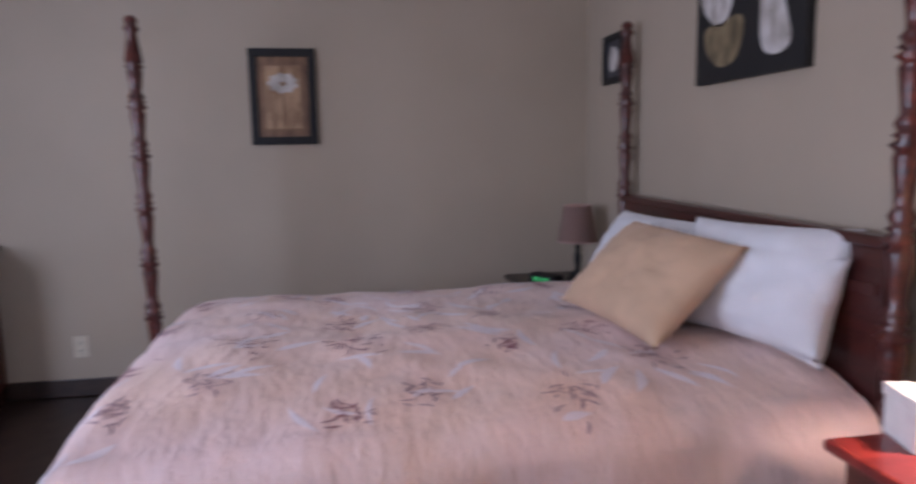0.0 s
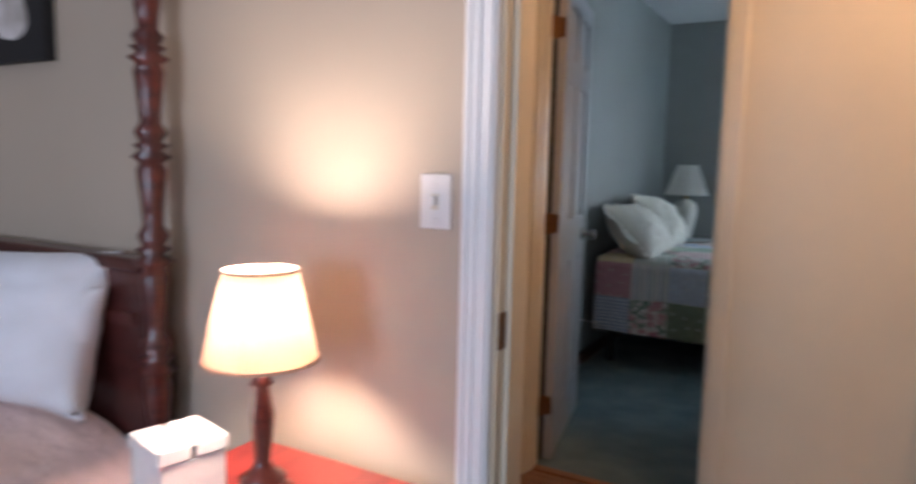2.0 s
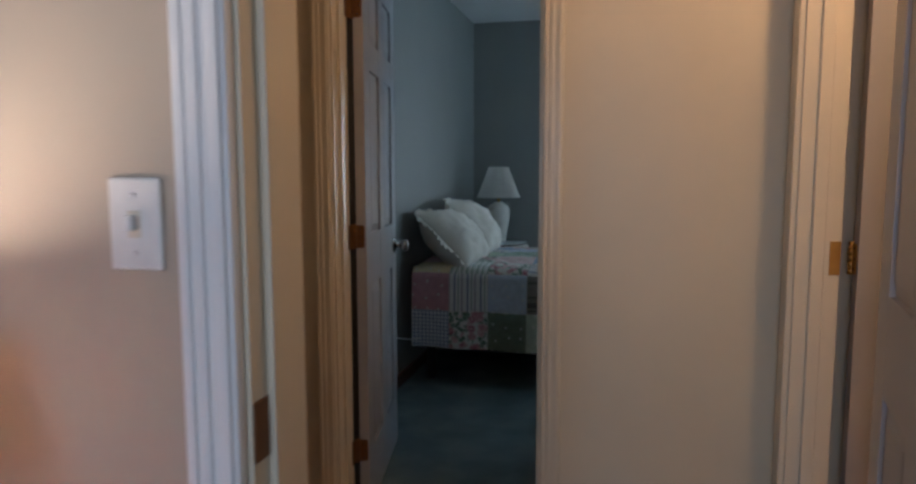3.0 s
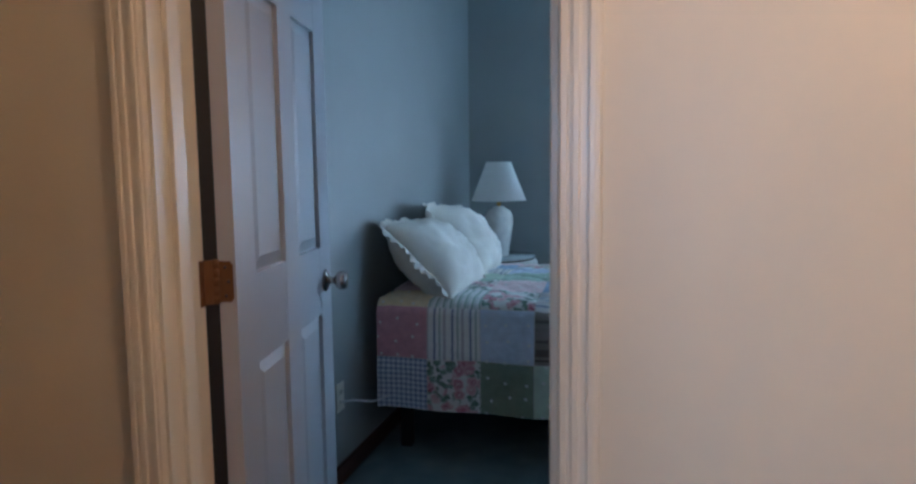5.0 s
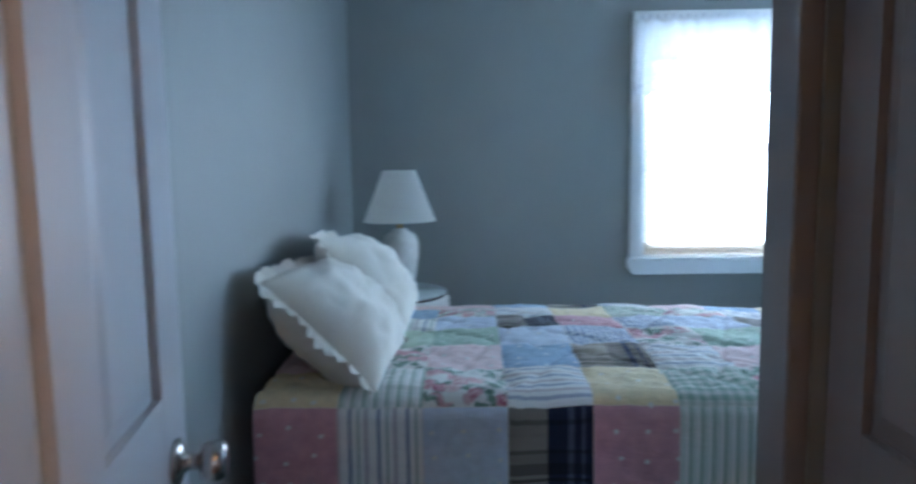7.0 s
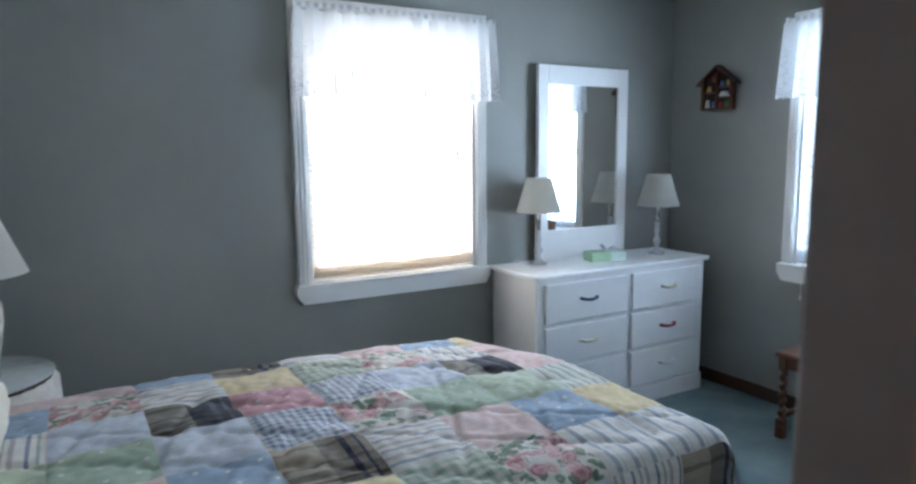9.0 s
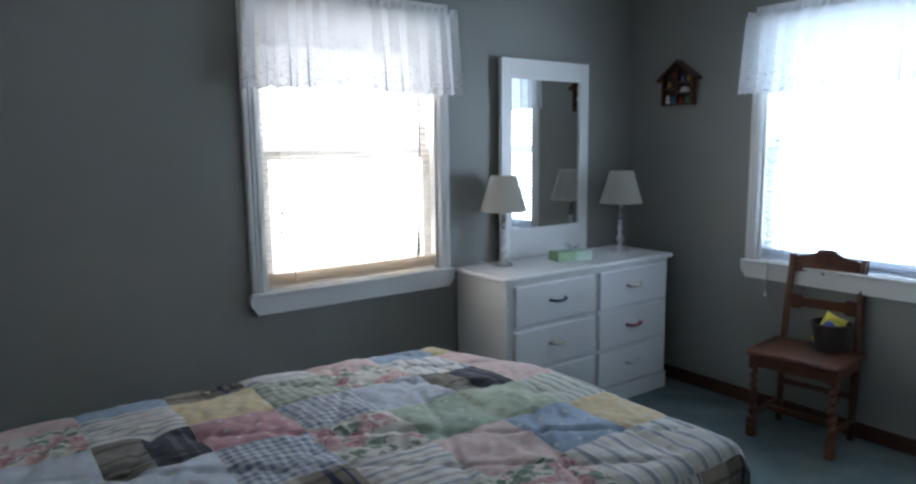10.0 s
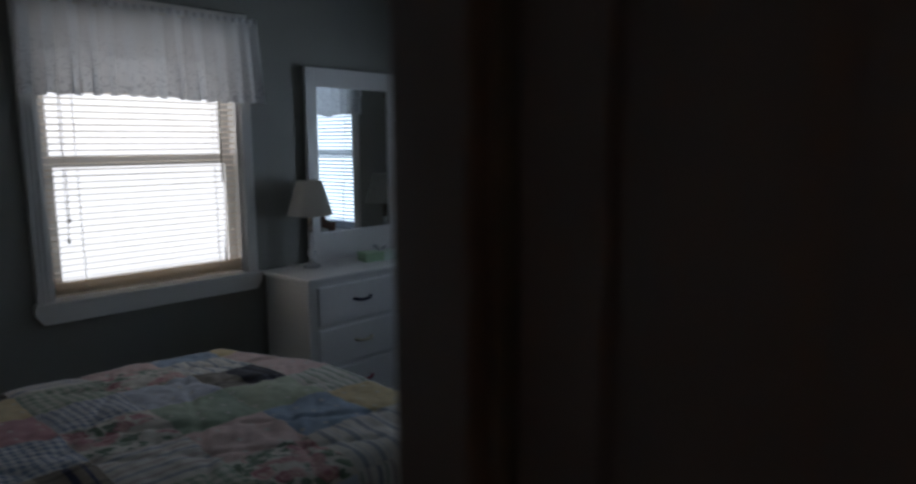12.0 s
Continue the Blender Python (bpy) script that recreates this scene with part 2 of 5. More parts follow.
def floral_print(name):
    m, n, l, b, uv, sep = print_base(name)
    warp = n.new("ShaderNodeVectorMath")
    warp.operation = "MULTIPLY_ADD"
    nz = n.new("ShaderNodeTexNoise")
    nz.inputs["Scale"].default_value = 45
    l.new(uv, nz.inputs["Vector"])
    l.new(nz.outputs["Color"], warp.inputs[0])
    warp.inputs[1].default_value = (0.034, 0.034, 0)
    l.new(uv, warp.inputs[2])

    def layer(under, scale, stops, size, patchy, seed):
        at = n.new("ShaderNodeVectorMath")
        at.inputs[1].default_value = (seed, seed * 0.7, 0)
        l.new(warp.outputs[0], at.inputs[0])
        v = n.new("ShaderNodeTexVoronoi")
        v.voronoi_dimensions = "2D"
        v.inputs["Scale"].default_value = scale
        l.new(at.outputs[0], v.inputs["Vector"])
        sc = n.new("ShaderNodeSeparateColor")
        l.new(v.outputs["Color"], sc.inputs[0])
        petals = math_node(n, l, "FRACT", math_node(n, l, "ADD", math_node(n, l, "MULTIPLY", v.outputs["Distance"], 2.6), sc.outputs[0]), None)
        col = ramp(n, l, math_node(n, l, "ADD", math_node(n, l, "MULTIPLY", petals, 0.55), math_node(n, l, "MULTIPLY", sc.outputs[1], 0.35)), stops)
        big = noise_tex(n, l, 8, 1, at.outputs[0])
        inside = math_node(n, l, "MULTIPLY", ramp(n, l, v.outputs["Distance"], [(size, (1, 1, 1)), (size + 0.08, (0, 0, 0))]), ramp(n, l, big, [(patchy, (0, 0, 0)), (patchy + 0.04, (1, 1, 1))]))
        mx = n.new("ShaderNodeMix")
        mx.data_type = "RGBA"
        l.new(inside, mx.inputs["Factor"])
        if isinstance(under, tuple):
            mx.inputs["A"].default_value = (*under, 1)
        else:
            l.new(under, mx.inputs["A"])
        l.new(col, mx.inputs["B"])
        return mx.outputs["Result"]
    greens = [(0.1, (0.10, 0.16, 0.13)), (0.5, (0.22, 0.31, 0.22)), (0.8, (0.34, 0.42, 0.38))]
    pinks = [(0.05, (0.36, 0.10, 0.15)), (0.25, (0.54, 0.25, 0.29)), (0.5, (0.66, 0.42, 0.42)), (0.8, (0.74, 0.60, 0.57))]
    leaves = layer((0.76, 0.74, 0.69), 36, greens, 0.40, 0.44, 0.0)
    l.new(layer(leaves, 20, pinks, 0.44, 0.45, 0.31), b.inputs["Base Color"])
    return m


W = (0.80, 0.79, 0.76)
PRINTS = {
    "rose": star_print("rose_dotted_cotton", (0.46, 0.25, 0.28)),
    "blue": star_print("blue_star_cotton", (0.27, 0.36, 0.47)),
    "green": star_print("green_star_cotton", (0.32, 0.41, 0.33)),
    "olive": star_print("olive_dotted_cotton", (0.17, 0.21, 0.15)),
    "pink": star_print("pale_pink_cotton", (0.60, 0.47, 0.46)),
    "yellow": star_print("yellow_cotton", (0.58, 0.49, 0.31)),
    "sage": star_print("pale_sage_cotton", (0.40, 0.47, 0.37)),
    "pale": star_print("pale_blue_cotton", (0.47, 0.51, 0.58)),
    "stripe": stripe_print("blue_white_stripe", [(0, W), (0.3, (0.24, 0.28, 0.38)), (0.42, W), (0.6, (0.42, 0.48, 0.44)), (0.7, W), (0.85, (0.52, 0.48, 0.50))]),
    "cross": stripe_print("grey_white_stripe", [(0, W), (0.35, (0.42, 0.45, 0.52)), (0.55, W), (0.8, (0.60, 0.54, 0.53))], "Y", 0.055),
    "bar": stripe_print("blue_bar_stripe", [(0, W), (0.45, (0.40, 0.44, 0.51)), (0.72, W), (0.90, (0.62, 0.64, 0.68))], "X", 0.055),
    "gstripe": stripe_print("green_white_stripe", [(0, W), (0.4, (0.34, 0.44, 0.36)), (0.7, W), (0.85, (0.50, 0.58, 0.52))], "X", 0.03),
    "gingham": check_print("blue_gingham", (0.74, 0.75, 0.76), (0.20, 0.27, 0.42)),
    "gcheck": check_print("green_check", (0.66, 0.66, 0.60), (0.28, 0.38, 0.30), 0.03),
    "floral": floral_print("rose_floral_cotton"),
    "navy": plaid_print("navy_plaid", (0.26, 0.24, 0.21), (0.012, 0.017, 0.045), (0.075, 0.085, 0.13)),
    "brown": plaid_print("brown_plaid", (0.42, 0.36, 0.29), (0.22, 0.19, 0.16), (0.03, 0.04, 0.09)),
}


# ---- mesh helpers ----
def box(bm, x0, x1, y0, y1, z0, z1, bevel=0.0):
    m = Matrix.Translation(((x0 + x1) / 2, (y0 + y1) / 2, (z0 + z1) / 2)) @ Matrix.Diagonal((abs(x1 - x0), abs(y1 - y0), abs(z1 - z0), 1))
    vs = bmesh.ops.create_cube(bm, size=1, matrix=m)["verts"]
    if bevel:
        es = list({e for v in vs for e in v.link_edges})
        bmesh.ops.bevel(bm, geom=es, offset=bevel, segments=2, profile=0.5, affect="EDGES")
    return bm


def boxes(*rows, bevel=0.0):
    bm = bmesh.new()
    for r in rows:
        box(bm, *r, bevel=bevel)
    return bm


def lathe(profile, seg=24, at=(0, 0, 0), bm=None):
    bm = bm or bmesh.new()
    rings = []
    for r, z in profile:
        rings.append([bm.verts.new((at[0] + r * math.cos(2 * math.pi * i / seg), at[1] + r * math.sin(2 * math.pi * i / seg), at[2] + z)) for i in range(seg)])
    for a, b in zip(rings, rings[1:]):
        for i in range(seg):
            f = bm.faces.new((a[i], a[(i + 1) % seg], b[(i + 1) % seg], b[i]))
            f.smooth = True
    if profile[0][0] > 1e-4:
        bm.faces.new(rings[0][::-1])
    if profile[-1][0] > 1e-4:
        bm.faces.new(rings[-1])
    return bm


def tube(points, radius, seg=8, bm=None):
    bm = bm or bmesh.new()
    pts = [Vector(p) for p in points]
    rings = []
    for i, p in enumerate(pts):
        d = (pts[min(i + 1, len(pts) - 1)] - pts[max(i - 1, 0)]).normalized()
        a = d.orthogonal().normalized() if abs(d.z) > 0.9 else d.cross(Vector((0, 0, 1))).normalized()
        c = d.cross(a)
        rings.append([bm.verts.new(p + radius * (a * math.cos(2 * math.pi * k / seg) + c * math.sin(2 * math.pi * k / seg))) for k in range(seg)])
    for a, b in zip(rings, rings[1:]):
        for k in range(seg):
            bm.faces.new((a[k], a[(k + 1) % seg], b[(k + 1) % seg], b[k])).smooth = True
    bm.faces.new(rings[0][::-1]), bm.faces.new(rings[-1])
    return bm


def surface(fn, nu, nv, bm=None, uv=None):
    """A sheet of nu by nv faces from fn(a, b), a and b from 0 to 1."""
    bm = bm or bmesh.new()
    g = [[bm.verts.new(fn(i / nu, j / nv)) for j in range(nv + 1)] for i in range(nu + 1)]
    lay = bm.loops.layers.uv.new("cloth") if uv else None
    for i in range(nu):
        for j in range(nv):
            f = bm.faces.new((g[i][j], g[i + 1][j], g[i + 1][j + 1], g[i][j + 1]))
            f.smooth = True
            if uv:
                for lp, (a, b) in zip(f.loops, ((i, j), (i + 1, j), (i + 1, j + 1), (i, j + 1))):
                    lp[lay].uv = uv(a / nu, b / nv)
    return bm


def outline(points, y0, y1, bm=None):
    """A flat board: the outline in x and z, from y0 to y1."""
    bm = bm or bmesh.new()
    a = [bm.verts.new((x, y0, z)) for x, z in points]
    b = [bm.verts.new((x, y1, z)) for x, z in points]
    bm.faces.new(a), bm.faces.new(b[::-1])
    for i in range(len(a)):
        j = (i + 1) % len(a)
        bm.faces.new((a[j], a[i], b[i], b[j]))
    return bm


def mesh_of(name, bm, mat):
    bmesh.ops.recalc_face_normals(bm, faces=bm.faces)
    me = bpy.data.meshes.new(name)
    bm.to_mesh(me)
    bm.free()
    me.materials.append(mat)
    return me


def thing(name, at=(0, 0, 0), rz=0.0, label="", category="", group="", kind=""):
    ob = new(name)
    ob.location, ob.rotation_euler = at, (0, 0, radians(rz))
    ob.empty_display_size = 0.1
    return tagged(ob, label, category, group, kind)


def part(name, bm, mat, parent=None, label="", at=None):
    ob = new(name, mesh_of(name, bm, mat) if isinstance(bm, bmesh.types.BMesh) else bm)
    ob.parent = parent
    if at is not None:
        ob.matrix_basis = at if isinstance(at, Matrix) else Matrix.Translation(at)
    if label:
        ob["label"] = label
    return ob


def solo(name, bm, mat, label, category, at=(0, 0, 0), rz=0.0, kind="", group=""):
    ob = new(name, mesh_of(name, bm, mat))
    ob.location, ob.rotation_euler = at, (0, 0, radians(rz))
    return tagged(ob, label, category, group, kind)


def structure(name, bm, mat, label, category):
    return solo(name, bm, mat, label, category, kind="structure")


# ---- structure ----
H = 2.5


def wall(name, bm, mat, label):
    return structure(name, bm, mat, label, "wall")


# front bedroom
wall("wall_bedroom_north", boxes((-2.73, 0.528, 0, 0.06, 0, H), (0.528, 1.33, 0, 0.06, 2.05, H), (1.33, 1.87, 0, 0.06, 0, H)), BEIGE, "beige painted bedroom wall with a doorway")
wall("wall_bedroom_west", boxes((-2.73, -2.61, -4.2, 0, 0, H)), BEIGE, "plain beige painted bedroom wall")
wall("wall_bedroom_east", boxes((1.75, 1.87, -4.2, -3.13, 0, H), (1.75, 1.87, -1.97, 0, 0, H), (1.75, 1.87, -3.13, -1.97, 0, 0.8), (1.75, 1.87, -3.13, -1.97, 2.1, H)), BEIGE, "beige painted bedroom wall with a window")
wall("wall_bedroom_south", boxes((-2.73, -0.40, -4.32, -4.2, 0, H), (0.90, 1.87, -4.32, -4.2, 0, H), (-0.40, 0.90, -4.32, -4.2, 0, 0.8), (-0.40, 0.90, -4.32, -4.2, 2.1, H)), BEIGE, "beige painted bedroom wall with a window")
# hall
wall("wall_hall_south", boxes((-2.0, 0.528, 0.06, 0.12, 0, H), (0.528, 1.33, 0.06, 0.12, 2.05, H), (1.33, 1.45, 0.06, 0.12, 0, H)), CREAM, "cream painted hall wall with a doorway")
wall("wall_hall_north", boxes((-2.0, -0.04, 1.48, 1.54, 0, H), (-0.04, 0.685, 1.48, 1.54, 2.05, H), (0.685, 1.45, 1.48, 1.54, 0, H)), CREAM, "cream painted hall wall with a doorway")
wall("wall_hall_east", boxes((1.36, 1.46, 1.36, 1.48, 0, H)), CREAM, "short cream painted wall stub in the hall")
wall("wall_hall_west", boxes((-2.12, -2.0, 0.06, 1.54, 0, H)), CREAM, "cream painted wall at the far end of the hall")
wall("wall_closet_hall", boxes((2.9, 2.96, 0.12, 1.54, 0, H), (1.45, 2.9, 0.06, 0.12, 0, H), (1.45, 2.9, 1.48, 1.54, 0, H)), CREAM, "cream painted wall at the far end of the hall")
# rear bedroom
FY, RX, LX = 5.155, 3.61, -0.35
wall("wall_rear_south", boxes((LX - 0.12, -0.04, 1.54, 1.60, 0, H), (-0.04, 0.685, 1.54, 1.60, 2.05, H), (0.685, RX + 0.12, 1.54, 1.60, 0, H)), SAGE, "sage grey bedroom wall with a doorway")
wall("wall_rear_west", boxes((LX - 0.12, LX, 1.60, FY + 0.14, 0, H)), SAGE, "plain sage grey bedroom wall")
wall("wall_rear_north", boxes((LX, 1.23, FY, FY + 0.14, 0, H), (2.15, RX, FY, FY + 0.14, 0, H), (1.23, 2.15, FY, FY + 0.14, 0, 0.79), (1.23, 2.15, FY, FY + 0.14, 2.05, H)), SAGE, "sage grey bedroom wall with a window")
wall("wall_rear_east", boxes((RX, RX + 0.14, 1.60, 3.375, 0, H), (RX, RX + 0.14, 4.275, FY + 0.14, 0, H), (RX, RX + 0.14, 3.375, 4.275, 0, 0.79), (RX, RX + 0.14, 3.375, 4.275, 2.05, H)), SAGE, "sage grey bedroom wall with a window")
wall("wall_closet_front", boxes((0.725, 0.825, 1.60, 1.625, 0, H), (0.725, 0.825, 2.26, 2.34, 0, H), (0.725, 0.825, 1.625, 2.26, 2.03, H)), SAGE, "sage grey closet wall with a folding door")
wall("wall_closet_side", boxes((0.825, 1.42, 2.28, 2.34, 0, H), (1.36, 1.42, 1.60, 2.28, 0, H)), SAGE, "sage grey closet side wall")

structure("ceiling_bedroom", boxes((-2.73, 1.87, -4.32, 0.06, H, H + 0.1)), CEIL, "white textured bedroom ceiling", "ceiling")
structure("ceiling_hall", boxes((-2.12, 2.96, 0.06, 1.54, H, H + 0.1)), CEIL, "white hall ceiling", "ceiling")
structure("ceiling_rear", boxes((LX - 0.12, RX + 0.14, 1.54, FY + 0.14, H, H + 0.1)), CEIL, "white textured bedroom ceiling", "ceiling")
structure("floor_bedroom", boxes((-2.73, 1.87, -4.32, 0.06, -0.1, -0.004)), DARKW, "dark wooden bedroom floor", "floor")
structure("floor_rear", boxes((LX - 0.12, RX + 0.14, 1.53, FY + 0.14, -0.1, 0)), CARPET, "teal grey carpet", "floor")
hall_floor = structure("floor_hall", boxes((-2.12, 2.96, 0.06, 1.53, -0.1, -0.012)), DARKW, "reddish oak strip floor in the hall", "floor")
structure("ground", boxes((-60, 60, -60, 60, -0.6, -0.45)), plain("lawn_ground", (0.06, 0.09, 0.03), 0.95), "lawn around the house", "ground")

for nm, rows in (("baseboard_hall_north", ((-2.0, -0.092, 1.466, 1.48, 0, 0.1), (0.74, 1.33, 1.466, 1.48, 0, 0.1))),
                 ("baseboard_hall_south", ((-2.0, 0.50, 0.12, 0.134, 0, 0.1),)),
                 ("baseboard_rear_east", ((RX - 0.014, RX, 1.60, FY, 0, 0.078),)),
                 ("baseboard_rear_north", ((LX, RX - 0.014, FY - 0.014, FY, 0, 0.078),)),
                 ("baseboard_rear_west", ((LX, LX + 0.014, 1.60, FY - 0.014, 0, 0.078),)),
                 ("baseboard_bedroom_west", ((-2.61, -2.596, -4.2, 0, 0, 0.095),)),
                 ("baseboard_bedroom_north", ((-2.596, 0.505, -0.014, 0, 0, 0.095),))):
    structure(nm, boxes(*rows, bevel=0.004), DARKW if "bedroom" in nm else BASEW, "dark stained wooden baseboard", "baseboard")


def door_frame(name, x0, x1, y0, y1, zt, mats, label, sides=(1, 1), stop=0.5, m=None):
    """Lining, stops and casings of an opening from x0 to x1 in a wall from y0 to y1."""
    fr = thing(name, label=label, category="door frame", kind="structure")
    if m is not None:
        fr.matrix_basis = m
    lin, south, north = mats
    part("jamb", boxes((x0 - 0.02, x0, y0, y1, 0, zt)), lin, fr)
    part("jamb", boxes((x1, x1 + 0.02, y0, y1, 0, zt)), lin, fr)
    part("head_jamb", boxes((x0 - 0.02, x1 + 0.02, y0, y1, zt, zt + 0.02)), lin, fr)
    ys = y0 + (y1 - y0) * stop
    part("stop", boxes((x0, x0 + 0.011, ys - 0.017, ys + 0.017, 0, zt), bevel=0.002), lin, fr)
    part("stop", boxes((x1 - 0.011, x1, ys - 0.017, ys + 0.017, 0, zt), bevel=0.002), lin, fr)
    for on, ya, yb, mat in ((sides[0], y0 - 0.016, y0, south), (sides[1], y1, y1 + 0.016, north)):
        if not on:
            continue
        for xa, xb in ((x0 - 0.068, x0 - 0.006), (x1 + 0.006, x1 + 0.068)):
            b = boxes((xa, xb, ya, yb, 0, zt + 0.07), bevel=0.004)
            yf = ya - 0.004 if ya < y0 else yb + 0.004
            for k in (0.15, 0.42, 0.80):
                xc = xa + (xb - xa) * k
                box(b, xc - 0.006, xc + 0.006, min(yf, (ya + yb) / 2), max(yf, (ya + yb) / 2), 0, zt + 0.069, bevel=0.002)
            part("casing", b, mat, fr)
        part("head_casing", boxes((x0 - 0.006, x1 + 0.006, ya, yb, zt + 0.008, zt + 0.07), bevel=0.004), mat, fr)
    return fr


door_frame("door_frame_1", 0.548, 1.31, 0.0, 0.12, 2.03, (TRIMW, TRIM, TRIMW), "white moulded door casing", stop=0.38)
door_frame("door_frame_2", -0.012, 0.665, 1.48, 1.60, 2.03, (TRIMW, TRIMW, TRIM), "cream moulded door casing", sides=(1, 0), stop=0.45)
# the lining of the opening at the end of the hall
f3 = thing("door_frame_3", label="cream door lining at the end of the hall", category="door frame", kind="structure")
part("jamb", boxes((1.356, 1.464, 1.338, 1.36, 0, 2.05)), TRIMW, f3)
part("stop", boxes((1.392, 1.424, 1.326, 1.338, 0, 2.05), bevel=0.002), TRIMW, f3)
part("casing", boxes((1.340, 1.3595, 1.345, 1.41, 0, 2.09), bevel=0.004), TRIMW, f3)
strike = solo("strike_plate", boxes((0.5475, 0.551, 0.002, 0.034, 0.955, 1.02), bevel=0.001), BRONZE, "dark brass strike plate on the door jamb", "strike plate", kind="structure")


def raised_panel(bm, x0, x1, z0, z1, y, out):
    """A field with sloped edges, standing out of a sunk bed."""
    s = 0.028
    lo = [bm.verts.new((x, y, z)) for x, z in ((x0, z0), (x1, z0), (x1, z1), (x0, z1))]
    hi = [bm.verts.new((x, y + out, z)) for x, z in ((x0 + s, z0 + s), (x1 - s, z0 + s), (x1 - s, z1 - s), (x0 + s, z1 - s))]
    bm.faces.new(hi)
    for i in range(4):
        bm.faces.new((lo[i], lo[(i + 1) % 4], hi[(i + 1) % 4], hi[i]))


def hinge(parent, z, mat, jamb_side):
    h = part("hinge", lathe([(0.004, 0), (0.0085, 0.001)] + [(r, 0.0176 * k + o) for k in range(1, 5) for r, o in ((0.0085, -0.001), (0.0068, -0.0004), (0.0068, 0.0004), (0.0085, 0.001))] + [(0.0085, 0.087), (0.004, 0.088)], 14, (0, 0.004, z - 0.044)), mat, parent, "brass butt hinge")
    part("hinge_leaf", boxes((-0.0015, 0.0005, -0.027, 0.0, z - 0.040, z + 0.040), (-0.0014, 0.0004, -0.031, -0.027, z - 0.035, z + 0.035)), mat, h)
    for dz in (-0.028, 0.0, 0.028):
        part("screw", lathe([(0, 0), (0.0035, 0), (0.0032, 0.0008), (0, 0.001)], 10), DARKW, h, at=pose(-0.0016, -0.016 - (0.006 if dz == 0 else 0), z + dz, 0, -90, 0))
    return h


def panel_door(name, at, angle, w, label, hinge_mat, mat=None, knob=True, columns=2, t=0.035, flip=1, cuts=((0.23, 0.84), (1.03, 1.62), (1.72, 1.93)), kind="structure"):
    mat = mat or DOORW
    d = thing(name, at, angle, label, "door", kind=kind)
    g, z0, z1 = 0.003, 0.012, 2.02
    st = 0.105 if columns == 2 else 0.075
    mull = 0.10
    part("core", boxes((g + 0.01, w - 0.01, -t + 0.011, -0.011, z0 + 0.01, z1 - 0.01)), mat, d)
    xs = [(g, g + st), (w - st, w)]
    cols = [(g + st, w - st)]
    if columns == 2:
        mid = (g + w) / 2
        xs.append((mid - mull / 2, mid + mull / 2))
        cols = [(g + st, mid - mull / 2), (mid + mull / 2, w - st)]
    for a, b in xs:
        part("stile", boxes((a, b, -t, 0, z0, z1)), mat, d)
    rails = [z0] + [v for c in cuts for v in c] + [z1]
    for a, b in cols:
        for i in range(0, len(rails), 2):
            part("rail", boxes((a, b, -t + 0.0004, -0.0004, rails[i], rails[i + 1])), mat, d)
        for za, zb in cuts:
            bm = bmesh.new()
            raised_panel(bm, a + 0.004, b - 0.004, za + 0.004, zb - 0.004, -0.011, 0.008)
            raised_panel(bm, a + 0.004, b - 0.004, za + 0.004, zb - 0.004, -t + 0.011, -0.008)
            part("panel", bm, mat, d)
    for z in (0.25, 1.03, 1.82):
        if hinge_mat:
            hinge(d, z, hinge_mat, 1)
    if knob:
        prof = [(0.0, 0), (0.032, 0.0), (0.032, 0.004), (0.024, 0.008), (0.011, 0.012), (0.010, 0.030), (0.022, 0.034), (0.026, 0.042), (0.026, 0.056), (0.021, 0.063), (0.0, 0.064)]
        for s in (-1, 1):
            m = pose(w - 0.062, -t if s < 0 else 0, 0.93, 90 if s < 0 else -90)
            part("door_knob", lathe(prof, 28), CHROME, d, "satin nickel round knob", at=m)
    return d


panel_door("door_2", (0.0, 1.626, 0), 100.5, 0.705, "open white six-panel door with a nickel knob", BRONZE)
door1 = panel_door("door_1", (1.308, 0.128, 0), 80, 0.74, "white six-panel door standing open into the hall", BRASS, mat=TRIMD, knob=False)
door1.scale = (1, -1, 1)
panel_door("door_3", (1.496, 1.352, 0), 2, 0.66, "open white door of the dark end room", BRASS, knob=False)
# jamb leaves of the hinges that show
for nm, m in (("door_hinge_rear", pose(-0.0125, 1.585, 0)), ("door_hinge_hall", pose(1.428, 1.3375, 0))):
    for z in (0.25, 1.03, 1.82):
        b = boxes((0, 0.0025, 0, 0.013, z - 0.044, z + 0.044)) if nm.endswith("rear") else boxes((0.010, 0.036, -0.0025, 0, z - 0.044, z + 0.044))
        ob = solo("hinge_plate", b, BRONZE if nm.endswith("rear") else BRASS, "brass hinge leaf on a door jamb", "hinge", kind="structure")
        ob.matrix_basis = m

for z in (0.25, 1.03, 1.82):
    ob = solo("hinge_plate", boxes((-0.013, 0.013, -0.0015, 0.0015, z - 0.043, z + 0.043), bevel=0.001), BRONZE, "brass hinge between a door and its jamb", "hinge", kind="structure")
    ob.matrix_basis = pose(-0.009, 1.612, 0, 0, 0, 54)

# shade of the hinge-side gap, put in as a black strip
gap = solo("gap_shade", boxes((-0.020, 0.020, 0.003, 0.005, 0.01, 2.03)), BLACK, "black strip standing in for the shade in the gap between door and jamb", "door seal", kind="structure")
gap.matrix_basis = pose(-0.009, 1.612, 0, 0, 0, 54)

